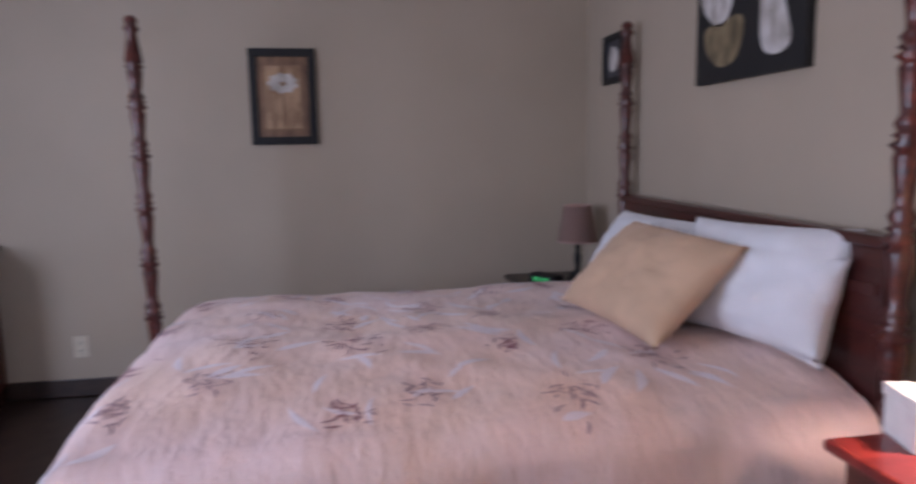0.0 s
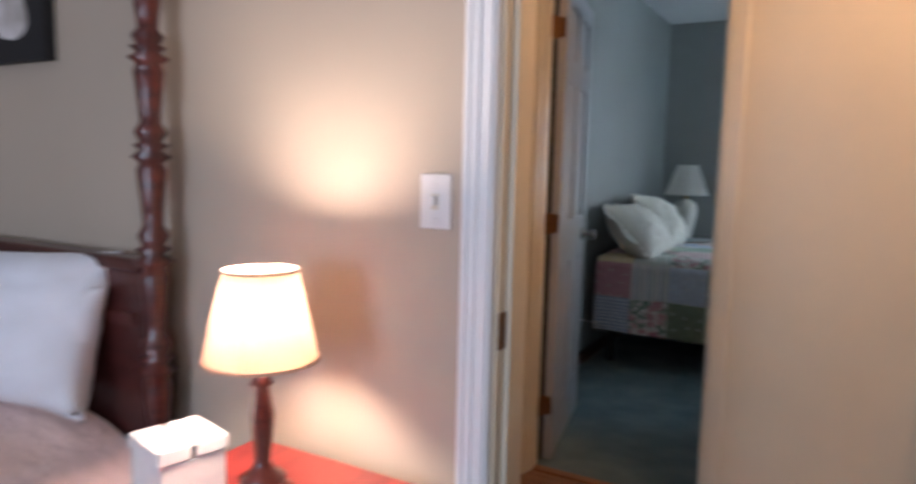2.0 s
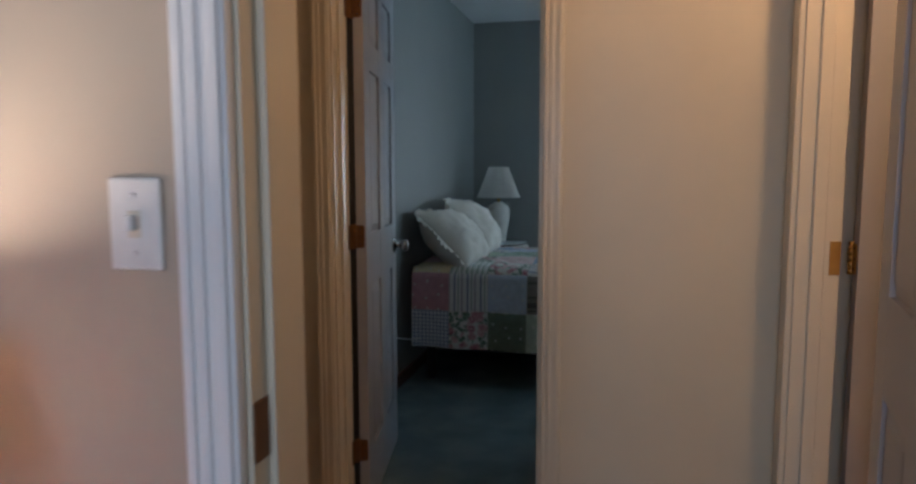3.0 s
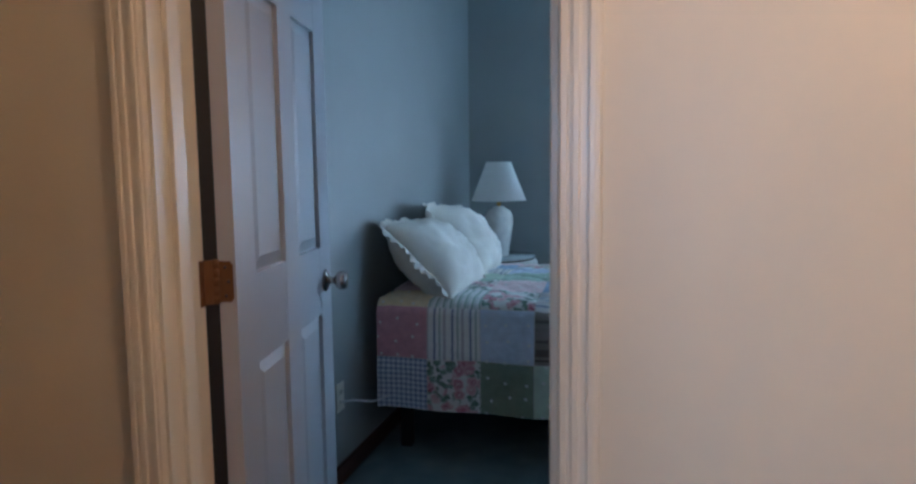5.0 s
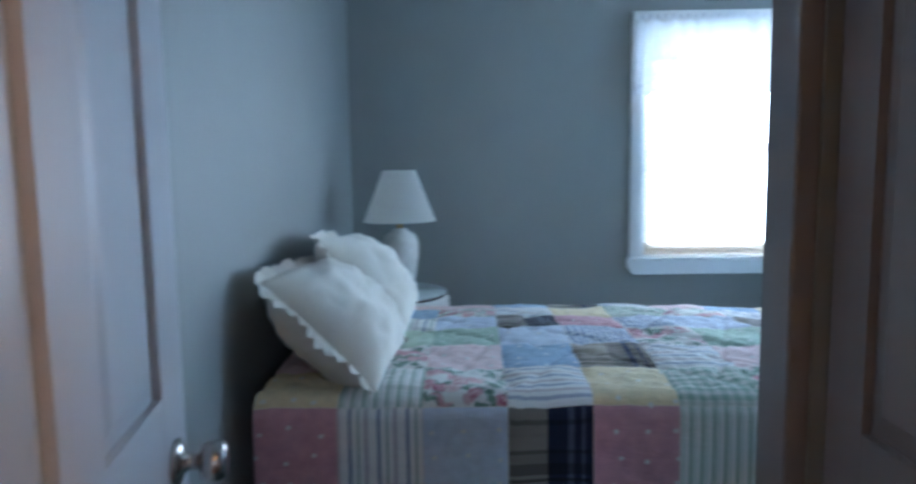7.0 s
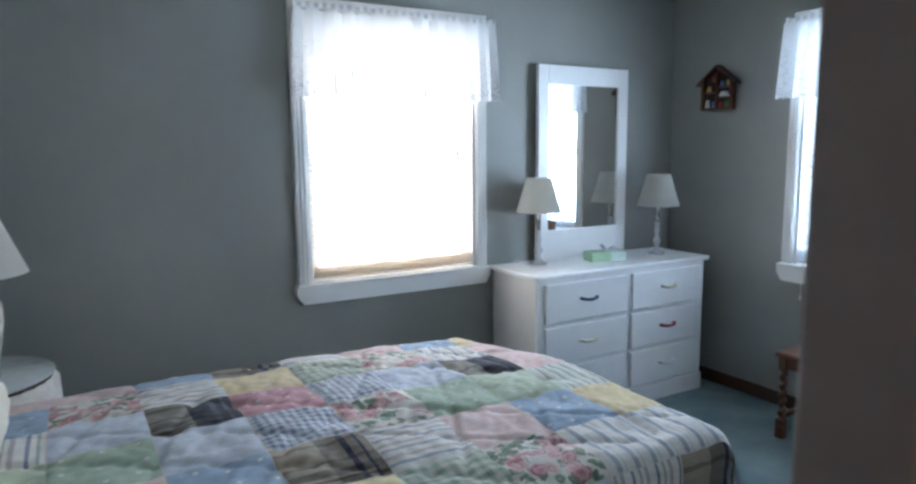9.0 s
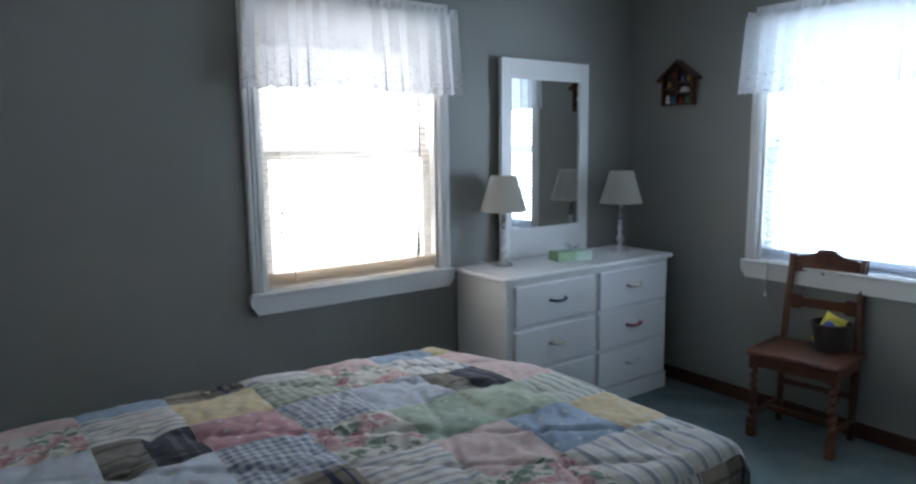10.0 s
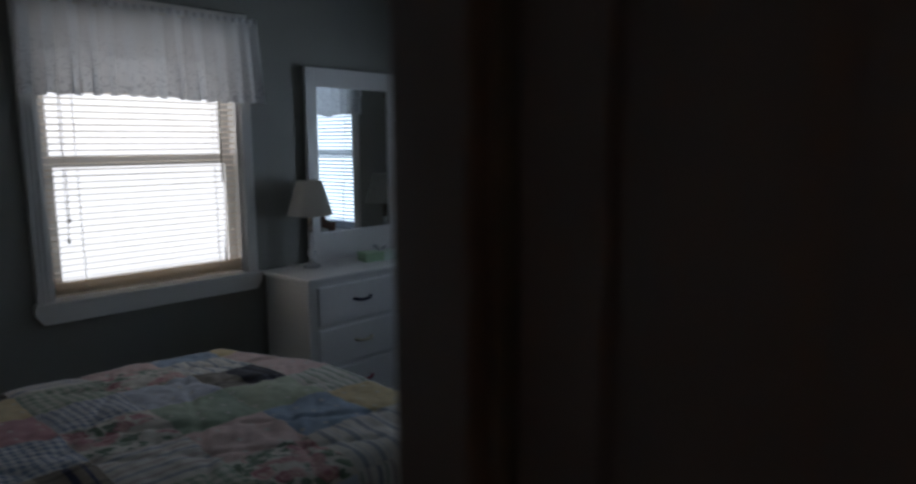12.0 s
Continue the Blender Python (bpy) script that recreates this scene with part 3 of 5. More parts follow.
# folding closet door in the rear bedroom
for i, (ya, a) in enumerate(((2.253, -90), (1.940, -90))):
    leaf = panel_door("closet_door", (0.770, ya, 0), a, 0.307, "taupe panelled folding closet door with a white knob", None, TAUPE, knob=False, columns=1, t=0.03, cuts=((0.20, 0.86), (1.00, 1.90)))
    leaf["category"] = "closet door"
    if i == 0:
        part("knob", lathe([(0, 0), (0.010, 0), (0.008, 0.012), (0.016, 0.02), (0.015, 0.03), (0, 0.034)], 20), PLASTIC, leaf, "small white round knob", at=pose(0.185, -0.03, 0.93, 90))
cf = thing("closet_frame", label="taupe flat casing round the closet door", category="door frame", kind="structure")
part("casing", boxes((0.695, 0.725, 2.262, 2.345, 0, 2.09), bevel=0.004), TAUPE, cf)
part("head_casing", boxes((0.705, 0.725, 1.605, 2.262, 2.03, 2.09), bevel=0.004), TAUPE, cf)


# ---- windows ----
def window(name, m, w, label):
    """A double-hung window; local x along the wall, y into the room, the opening's middle at x = 0."""
    win = thing(name, label=label, category="window", kind="structure")
    win.matrix_basis = m
    h0, h1, mid = 0.79, 2.05, 1.39
    for s in (-1, 1):
        xa, xb = sorted((s * w / 2, s * (w / 2 + 0.062)))
        b = boxes((xa, xb, -0.004, 0.018, h0 - 0.004, h1 + 0.06), bevel=0.004)
        for k in (0.2, 0.5, 0.8):
            xc = xa + (xb - xa) * k
            box(b, xc - 0.006, xc + 0.006, 0.01, 0.023, h0, h1 + 0.058, bevel=0.002)
        part("casing", b, TRIM, win)
        part("jamb_liner", boxes((s * w / 2 - 0.001, s * (w / 2 - 0.016), -0.14, 0.0, h0, h1)), TRIM, win)
    part("head_casing", boxes((-w / 2, w / 2, 0, 0.018, h1, h1 + 0.06), bevel=0.004), TRIM, win)
    part("window_sill", outline([(-w / 2 - 0.075, 0.79), (w / 2 + 0.075, 0.79), (w / 2 + 0.075, 0.752), (w / 2 + 0.045, 0.708), (-w / 2 - 0.045, 0.708), (-w / 2 - 0.075, 0.752)], 0.0, 0.034), TRIM, win)
    part("stool", boxes((-w / 2 - 0.072, w / 2 + 0.072, -0.10, 0.046, 0.788, 0.803), bevel=0.005), TRIM, win)
    for za, zb, y in ((h0 + 0.013, mid + 0.02, -0.062), (mid - 0.02, h1, -0.096)):
        fr = part("sash", boxes((-w / 2 + 0.016, -w / 2 + 0.062, y - 0.015, y + 0.015, za, zb), (w / 2 - 0.062, w / 2 - 0.016, y - 0.015, y + 0.015, za, zb),
                                (-w / 2 + 0.062, w / 2 - 0.062, y - 0.015, y + 0.015, za, za + 0.05), (-w / 2 + 0.062, w / 2 - 0.062, y - 0.015, y + 0.015, zb - 0.04, zb)), TRIM, win)
        g = part("pane", boxes((-w / 2 + 0.060, w / 2 - 0.060, y - 0.002, y + 0.002, za + 0.048, zb - 0.038)), GLASS, fr)
        g.visible_shadow = False
    return win


def blind(m, w, tilt, label, slat_mat, drop):
    bl = thing("window_blind", label=label, category="blind", group="window blinds")
    bl.matrix_basis = m
    top, bot = 2.03, 0.835
    part("headrail", boxes((-w / 2, w / 2, -0.03, -0.002, top - 0.03, top), bevel=0.003), PLASTIC, bl)
    part("bottom_rail", boxes((-w / 2, w / 2, -0.026, -0.002, bot - 0.022, bot - 0.010), bevel=0.003), slat_mat, bl)
    n = 43
    data = mesh_of("slat", surface(lambda a, b: Vector(((a - 0.5) * w, (b - 0.5) * 0.025, 0.0028 * (1 - (2 * b - 1) ** 2))), 1, 4), slat_mat)
    for i in range(n):
        z = bot + (top - 0.035 - bot) * i / (n - 1)
        part("slat", data, None, bl, at=pose(random.uniform(-0.0015, 0.0015), -0.011, z, tilt + random.uniform(-2.5, 2.5), random.uniform(-0.12, 0.12), 0))
    # raised slats stacked on the bottom rail
    for i in range(9):
        part("slat", data, None, bl, at=pose(random.uniform(-0.002, 0.002), -0.014, bot - 0.007 + i * 0.0062, random.uniform(-6, 10)))
    for x in (-w * 0.36, w * 0.36):
        part("ladder_cord", tube([(x, 0.0015, bot - 0.01), (x, 0.0015, top)], 0.0016, 5), PLASTIC, bl)
    # lift cords with their tassels, at the other side from the wand
    for x, z in ((w * 0.415, drop), (w * 0.425, drop - 0.09)):
        c = part("lift_cord", tube([(x - 0.01, 0.004, top - 0.03), (x, 0.006, 1.5), (x, 0.007 if z > 0.83 else 0.05, max(z, 0.84)), (x, 0.007 if z > 0.83 else 0.052, z)], 0.0015, 5), PLASTIC, bl)
        part("tassel", lathe([(0, 0), (0.006, 0), (0.0055, 0.012), (0.003, 0.026), (0, 0.028)], 10, (x, 0.007 if z > 0.83 else 0.052, z - 0.026)), PLASTIC, c)
    part("tilt_wand", tube([(-w * 0.40, 0.006, top - 0.03), (-w * 0.40 + 0.002, 0.007, 1.28)], 0.0038, 6), CHROME, bl, "clear grey tilt wand")
    return bl


def valance(m, w, seed, label):
    rnd = random.Random(seed)
    cur = thing("curtain_valance", label=label, category="curtain", group="lace valances")
    cur.matrix_basis = m
    ph = [rnd.uniform(0, 6.28) for _ in range(4)]
    half = w / 2

    def phase(x):
        return x * 70 + ph[0] + 1.6 * math.sin(x * 8 + ph[3]) + 0.9 * math.sin(x * 19 + ph[2])

    def sheet(a, b):
        s = (a - 0.5) * (w + 0.14)
        f = phase(s)
        deep = (0.25 + 0.75 * b) * (0.75 + 0.35 * math.sin(s * 13 + ph[1]))
        z = 2.055 - b * (0.372 + 0.013 * abs(math.sin(s * 3.1416 / 0.07)) + 0.006 * math.sin(s * 7 + ph[3]))
        out = 0.066 + 0.023 * deep * math.sin(f) + 0.012 * b
        x = s * (1 + 0.035 * b) + 0.0125 * deep * math.sin(2 * f + 0.4)
        lim = half + 0.02 * b
        if abs(x) > lim:
            out, x = max(0.012, out - (abs(x) - lim)), math.copysign(lim + 0.004 * math.sin(s * 40), x)
        return Vector((x, out, z))

    part("lace_panel", surface(sheet, 420, 24), LACE, cur)
    part("ruffle", surface(lambda a, b: Vector(((a - 0.5) * w, 0.060 + 0.006 * math.sin(a * w * 160 + ph[0]) * (0.3 + b), 2.055 + b * (0.026 + 0.004 * math.sin(a * w * 90)))), 220, 3), LACE, cur, "gathered lace heading")
    part("curtain_rod", tube([(-half, 0.0, 2.05), (-half, 0.058, 2.05), (half, 0.058, 2.05), (half, 0.0, 2.05)], 0.007, 8), PLASTIC, cur)
    return cur


m1 = pose(1.69, FY, 0, 0, 0, 180)
m2 = pose(RX, 3.825, 0, 0, 0, 90)
window("window_1", m1, 0.92, "white double-hung window with moulded casing")
window("window_2", m2, 0.90, "white double-hung window with moulded casing")
blind(m1, 0.880, 12, "cream horizontal slat blind, slats open", SLATC, 1.16)
blind(m2, 0.860, 38, "white horizontal slat blind, slats open", SLAT, 0.74)
valance(m1 @ Matrix.Translation((-0.02, 0, 0)), 1.06, 3, "white lace valance with scalloped hem")
valance(m2, 1.07, 5, "white lace valance with scalloped hem")
wb = thing("window_3", label="white framed window facing the foot of the bed", category="window", kind="structure")
part("window_frame", boxes((-0.40, -0.34, -4.25, -4.18, 0.8, 2.1), (0.84, 0.90, -4.25, -4.18, 0.8, 2.1), (-0.34, 0.84, -4.25, -4.18, 0.8, 0.86), (-0.34, 0.84, -4.25, -4.18, 2.04, 2.1), bevel=0.004), TRIM, wb)
part("window_sill", boxes((-0.45, 0.95, -4.18, -4.14, 0.775, 0.805), bevel=0.004), TRIM, wb)
# unseen window, added as the opening for the east fill lamp
wb = thing("fill_window", label="unseen white framed window added for fill light beside the foot of the bed", category="window", kind="structure")
part("window_frame", boxes((1.73, 1.78, -3.13, -3.08, 0.8, 2.1), (1.73, 1.78, -2.02, -1.97, 0.8, 2.1), (1.73, 1.78, -3.08, -2.02, 0.8, 0.85), (1.73, 1.78, -3.08, -2.02, 2.05, 2.1), bevel=0.004), TRIM, wb)
part("window_sill", boxes((1.70, 1.73, -3.18, -1.92, 0.775, 0.805), bevel=0.004), TRIM, wb)



# ---- hall things ----
hl = thing("ceiling_light", (1.58, 0.73, H), label="small flush glass ceiling light in the hall", category="ceiling light")
part("base", lathe([(0.0, 0), (0.09, 0), (0.09, -0.02), (0.0, -0.02)], 28), BRASS, hl)


# ---- shared furniture shapes ----
def pillow_mesh(w, h, t, seed, crumple=1.0):
    rnd = random.Random(seed)
    off = Vector((rnd.uniform(0, 50), rnd.uniform(0, 50), 0))
    bm = bmesh.new()
    n = 30
    for s in (-1, 1):
        def fn(a, b):
            u, v = 2 * a - 1, 2 * b - 1
            puff = ((1 - abs(u) ** 2.6) * (1 - abs(v) ** 2.6)) ** 0.55
            pull = 1 - 0.07 * (1 - v * v) * abs(u) ** 3, 1 - 0.07 * (1 - u * u) * abs(v) ** 3
            wr = crumple * (0.012 * noise.noise(Vector((u * 3, v * 3, s)) + off) + 0.006 * noise.noise(Vector((u * 9, v * 7, s)) + off) + 0.004 * noise.noise(Vector(((u + v) * 12, (u - v) * 4, s)) + off))
            return Vector((u * w / 2 * pull[0], s * (t / 2 * puff + wr * puff), v * h / 2 * pull[1]))
        surface(fn, n, n, bm)
    bmesh.ops.remove_doubles(bm, verts=bm.verts, dist=0.0008)
    return bm


def ruffle_mesh(w, h, depth, seed):
    rnd = random.Random(seed)
    ph = rnd.uniform(0, 6)

    def fn(a, b):
        th = a * 2 * math.pi
        c, s = math.cos(th), math.sin(th)
        k = (abs(c) ** 7 + abs(s) ** 7) ** (-1 / 7)
        x, z = c * k * w / 2, s * k * h / 2
        g = b * (depth + 0.010 * abs(math.sin(th * 17)))
        wave = 0.006 * b * math.sin(th * 46 + ph) + 0.010 * b * math.sin(th * 9 + 2 * ph)
        return Vector((x * 0.96 + math.copysign(min(abs(c * k), 1), c) * g, wave, z * 0.96 + math.copysign(min(abs(s * k), 1), s) * g))
    return surface(fn, 640, 5)


def turned_post(h, r=0.034):
    p = [(r * 1.25, 0), (r * 1.25, 0.30), (r * 1.1, 0.32), (r * 0.8, 0.34), (r * 1.2, 0.37), (r * 0.7, 0.40)]
    z = 0.40
    for seg in (0.20, 0.24, 0.24, 0.22, 0.20, 0.16):
        p += [(r * 0.70, z), (r * 0.98, z + seg * 0.10), (r * 0.62, z + seg * 0.20), (r * 0.66, z + seg * 0.34), (r * 0.92, z + seg * 0.72),
              (r * 0.74, z + seg * 0.80), (r * 1.22, z + seg * 0.86), (r * 0.70, z + seg * 0.92), (r * 1.08, z + seg * 0.97)]
        z += seg
        if z > h - 0.1:
            break
    p += [(r * 0.55, h - 0.075), (r * 0.95, h - 0.055), (r * 0.62, h - 0.04), (r * 0.8, h - 0.02), (r * 0.45, h - 0.004), (0, h)]
    q, last = [], -1
    for rr, zz in p:
        if zz > last:
            q.append((rr, zz))
            last = zz
    return lathe(q, 18)


def shade_mesh(r0, r1, h, z):
    bm = lathe([(r0, 0), (r1, h)], 48, (0, 0, z))
    for f in [f for f in bm.faces if len(f.verts) > 4]:
        bm.faces.remove(f)
    bmesh.ops.solidify(bm, geom=bm.faces[:], thickness=0.0015)
    return bm


def ring_mesh(r, z, t=0.003):
    return tube([(r * math.cos(a * math.pi / 16), r * math.sin(a * math.pi / 16), z) for a in range(33)], t, 6)


# ---- front bedroom ----
bed = thing("four_poster_bed", (-1.065, -1.14, 0), label="mahogany four-poster bed with turned posts", category="bed")
HB, FB = 1.07, -1.08
for x in (-0.825, 0.825):
    part("bed_post", turned_post(1.845), MAHOG, bed, at=(x, HB, 0))
    part("bed_post", turned_post(1.845), MAHOG, bed, at=(x, FB, 0))
    part("side_rail", boxes((x - 0.015, x + 0.015, FB + 0.03, HB - 0.03, 0.26, 0.42), bevel=0.004), MAHOG, bed)
part("headboard", boxes((-0.80, 0.80, HB - 0.016, HB + 0.016, 0.30, 1.0195), bevel=0.003), MAHOGB, bed)
part("cap_rail", boxes((-0.80, 0.80, HB - 0.026, HB + 0.026, 1.02, 1.05), bevel=0.006), MAHOGB, bed)
part("moulding", boxes((-0.78, 0.78, HB - 0.024, HB - 0.0165, 0.90, 0.93), bevel=0.002), MAHOGB, bed)
part("footboard", boxes((-0.80, 0.80, FB - 0.015, FB + 0.015, 0.22, 0.36), bevel=0.006), MAHOGB, bed)
part("mattress", boxes((-0.75, 0.75, -0.82, HB - 0.03, 0.36, 0.62), bevel=0.05), WHITEC, bed)


def comforter_material():
    m, n, l, b = material("blush_comforter_satin", 0.5)
    v = coords(n, l)
    f = noise_tex(n, l, 2.2, 3, v)
    base = ramp(n, l, f, [(0.35, (0.86, 0.63, 0.53)), (0.65, (0.86, 0.66, 0.64))])
    l.new(base, b.inputs["Base Color"])
    b.inputs["Sheen Weight"].default_value = 0.3
    bump(n, l, b, noise_tex(n, l, 11, 6, coords(n, l, (1, 2.2, 1)), 0.62), 0.7, 0.02)
    return m


def drape(half_w, y0, y1, top, drop, seed, soft=0.07, side_flare=0.05, lumps=0.014):
    """Cloth over a bed: across it u in metres from -(half_w + drop) to it, along it v from the head to the foot's hem."""
    def fn(u, v):
        s = abs(u)
        fall_u, fall_v = max(0.0, s - half_w), max(0.0, y0 - v)
        x, y, z = math.copysign(min(s, half_w), u), max(v, y0), top
        for fall, ax in ((fall_u, 0), (fall_v, 1)):
            if fall > 0:
                ang = min(fall / soft, math.pi / 2)
                out = soft * math.sin(ang)
                down = soft * (1 - math.cos(ang)) + max(0, fall - soft * math.pi / 2)
                fl = side_flare * min(1, down / max(drop, 0.01))
                wave = 0.018 * min(1, down / 0.3) * math.sin((v if ax == 0 else u) * 13 + seed)
                if ax == 0:
                    x += math.copysign(out + fl + wave, u)
                else:
                    y -= out + fl + wave
                z -= down
        z -= 0.05 * (s / half_w) ** 4 * (1 if s <= half_w else 0) + (0.05 if s > half_w else 0)
        p = Vector((u * 2.4, v * 2.4, seed))
        z += lumps * noise.noise(p) + lumps * 0.45 * noise.noise(p * 3.1)
        return Vector((x, y, z))
    return fn


COMF = comforter_material()
cf_fn = drape(0.755, -0.80, 1.035, 0.70, 0.48, 3.0, 0.09, lumps=0.024)
cv = thing("comforter", (-1.065, -1.14, 0), label="blush pink comforter with burgundy flower embroidery on a bed", category="comforter")
bm = surface(lambda a, b: cf_fn((a - 0.5) * 2 * 1.25, 1.035 - b * (1.835 + 0.42)), 150, 150)
part("cover", bm, COMF, cv)
BURG = cloth("burgundy_embroidery", (0.30, 0.11, 0.135), 300, 0.7)
# lilac satin leaves, coloured paler to carry the cloth's whitish highlights
LILAC = cloth("lilac_satin_highlight", (0.90, 0.80, 0.83), 300, 0.4)
MAUVE = cloth("mauve_embroidery", (0.40, 0.24, 0.26), 300, 0.6)


def petal(bm, u, v, ang, length, width, start):
    """A leaf shape lying on the comforter."""
    c, sn = math.cos(ang), math.sin(ang)
    row = []
    for k in range(8):
        t = k / 7
        w = width * math.sin(math.pi * min(1, t * 0.92 + 0.06)) * (1 - 0.25 * t)
        d = start + length * t
        bend = 0.10 * length * math.sin(t * 2.6)
        pair = []
        for side in (-1, 0, 1):
            uu, vv = u + c * d - sn * (side * w + bend), v + sn * d + c * (side * w + bend)
            pair.append(bm.verts.new(cf_fn(uu, vv) + Vector((0, 0, 0.0016 + (0.0008 if side == 0 else 0)))))
        row.append(pair)
    for a, b in zip(row, row[1:]):
        for q in (0, 1):
            bm.faces.new((a[q], a[q + 1], b[q + 1], b[q])).smooth = True


rnd = random.Random(12)
sprigs = {True: bmesh.new(), False: bmesh.new()}
for gu in range(4):
    for gv in range(6):
        u = -0.56 + gu * 0.36 + rnd.uniform(-0.08, 0.08) + (0.12 if gv % 2 else 0)
        v = 0.56 - gv * 0.27 + rnd.uniform(-0.07, 0.07)
        a0 = rnd.uniform(0, 6.28)
        size = rnd.uniform(0.8, 1.2)
        bm = sprigs[rnd.random() < 0.6]
        for k in range(26):
            petal(bm, u + rnd.gauss(0, 0.038) * size, v + rnd.gauss(0, 0.03) * size, rnd.uniform(0, 6.28), size * rnd.uniform(0.018, 0.048), rnd.uniform(0.0025, 0.005), 0.0)
        for k in range(rnd.choice((4, 5, 6, 8))):
            bm = bmesh.new()
            petal(bm, u + rnd.uniform(-0.12, 0.12), v + rnd.uniform(-0.10, 0.10), a0 + 0.8 + rnd.uniform(-0.9, 0.9), rnd.uniform(0.08, 0.16), rnd.uniform(0.009, 0.018), rnd.uniform(0.0, 0.08))
            part("satin_leaf", bm, LILAC, cv)
tagged(part("embroidery", sprigs[True], BURG, cv, "burgundy embroidered petals"), kind="stuff")
tagged(part("embroidery", sprigs[False], MAUVE, cv, "mauve embroidered petals"), kind="stuff")

pil = [("bed_pillow", 0.64, 0.37, 0.17, (-0.665, -0.190, 0.878), (-25, -2, 12), WHITEC, "white cotton bed pillow against the headboard", 1),
       ("bed_pillow", 0.63, 0.37, 0.16, (-1.285, -0.255, 0.852), (-34, 0, 7), WHITEC, "white cotton bed pillow against the headboard", 2),
       ("bed_pillow", 0.50, 0.30, 0.15, (-0.60, -0.165, 0.845), (-12, 2, 6), WHITEC, "white cotton bed pillow against the headboard", 4)]
for nm, w, h, t, at, r, mt, lb, sd in pil:
    ob = solo(nm, pillow_mesh(w, h, t, sd), mt, lb, "pillow", group="bed pillows")
    ob.matrix_basis = pose(*at, *r)
tan = solo("throw_pillow", pillow_mesh(0.60, 0.405, 0.17, 7), TANC, "square tan velvet throw pillow leaning on white pillows", "pillow")
tan.matrix_basis = pose(-0.880, -0.425, 0.857, -47, 2, 8.5)


def nightstand(at, w, d, h, top_mat, label):
    ns = thing("nightstand", at, label=label, category="nightstand", group="nightstands")
    part("tabletop", boxes((-w / 2, w / 2, -d / 2, d / 2, h - 0.025, h), bevel=0.008), top_mat, ns)
    part("body", boxes((-w / 2 + 0.03, w / 2 - 0.03, -d / 2 + 0.03, d / 2 - 0.01, 0.12, h - 0.025), bevel=0.003), MAHOG, ns)
    for i in range(2):
        z = 0.16 + i * (h - 0.22) / 2
        dr = part("drawer", boxes((-w / 2 + 0.05, w / 2 - 0.05, -d / 2 + 0.015, -d / 2 + 0.032, z, z + (h - 0.26) / 2), bevel=0.004), MAHOG, ns)
        part("knob", lathe([(0, 0), (0.008, 0), (0.015, 0.012), (0.012, 0.022), (0, 0.025)], 14), BRASS, dr, at=pose(0, -d / 2 + 0.016, z + (h - 0.26) / 4, 90))
    for x in (-w / 2 + 0.055, w / 2 - 0.055):
        for y in (-d / 2 + 0.055, d / 2 - 0.035):
            part("leg", boxes((x - 0.022, x + 0.022, y - 0.022, y + 0.022, 0, 0.12), bevel=0.004), MAHOG, ns)
    return ns


nightstand((0.237, -0.243, 0), 0.43, 0.42, 0.70, CHERRY, "mahogany nightstand with a red-stained top beside the bed")
nightstand((-2.30, -0.28, 0), 0.46, 0.46, 0.57, DARKW, "dark nightstand on the far side of the bed")


def bedside_lamp(at, label, shade_mat, r0, r1, sh, base_h, body_mat):
    la = thing("table_lamp", at, label=label, category="lamp", group="bedside lamps")
    k = base_h
    part("base", lathe([(0.0, 0), (0.048, 0), (0.050, 0.010), (0.036, 0.020), (0.040, 0.03), (0.022, 0.042), (0.013, 0.06), (0.017, 0.10 * k / 0.25), (0.021, 0.15 * k / 0.25),
                        (0.012, 0.20 * k / 0.25), (0.020, 0.205 * k / 0.25), (0.010, 0.22 * k / 0.25), (0.008, k + 0.03), (0, k + 0.031)], 24), body_mat, la)
    part("shade", shade_mesh(r0, r1, sh, k), shade_mat, la, "tapered fabric shade")
    part("shade_trim", ring_mesh(r0, k), TANC if shade_mat == LITSHADE else shade_mat, la)
    part("shade_trim", ring_mesh(r1, k + sh), TANC if shade_mat == LITSHADE else shade_mat, la)
    return la


bedside_lamp((0.210, -0.205, 0.70), "lit bedside lamp with a cream shade on a dark base", LITSHADE, 0.095, 0.061, 0.150, 0.238, MAHOG)
bedside_lamp((-2.27, -0.17, 0.57), "unlit bedside lamp with a pink tapered shade", cloth("pink_lamp_shade", (0.62, 0.42, 0.36)), 0.105, 0.072, 0.19, 0.21, BLACK)
clock = thing("alarm_clock", (-2.22, -0.36, 0.57), 30, "black digital alarm clock with green digits", "alarm clock")
part("case", boxes((-0.09, 0.09, -0.04, 0.04, 0, 0.05), bevel=0.008), BLACK, clock)
GREENLED, gn, gl, gb = material("green_digits", 0.4)
gb.inputs["Base Color"].default_value = (0.02, 0.2, 0.06, 1)
gb.inputs["Emission Color"].default_value = (0.1, 1, 0.3, 1)
gb.inputs["Emission Strength"].default_value = 0.2
for i, x in enumerate((-0.05, -0.025, 0.01, 0.035)):
    part("digit", boxes((x, x + 0.016, -0.042, -0.039, 0.014, 0.036)), GREENLED, clock)

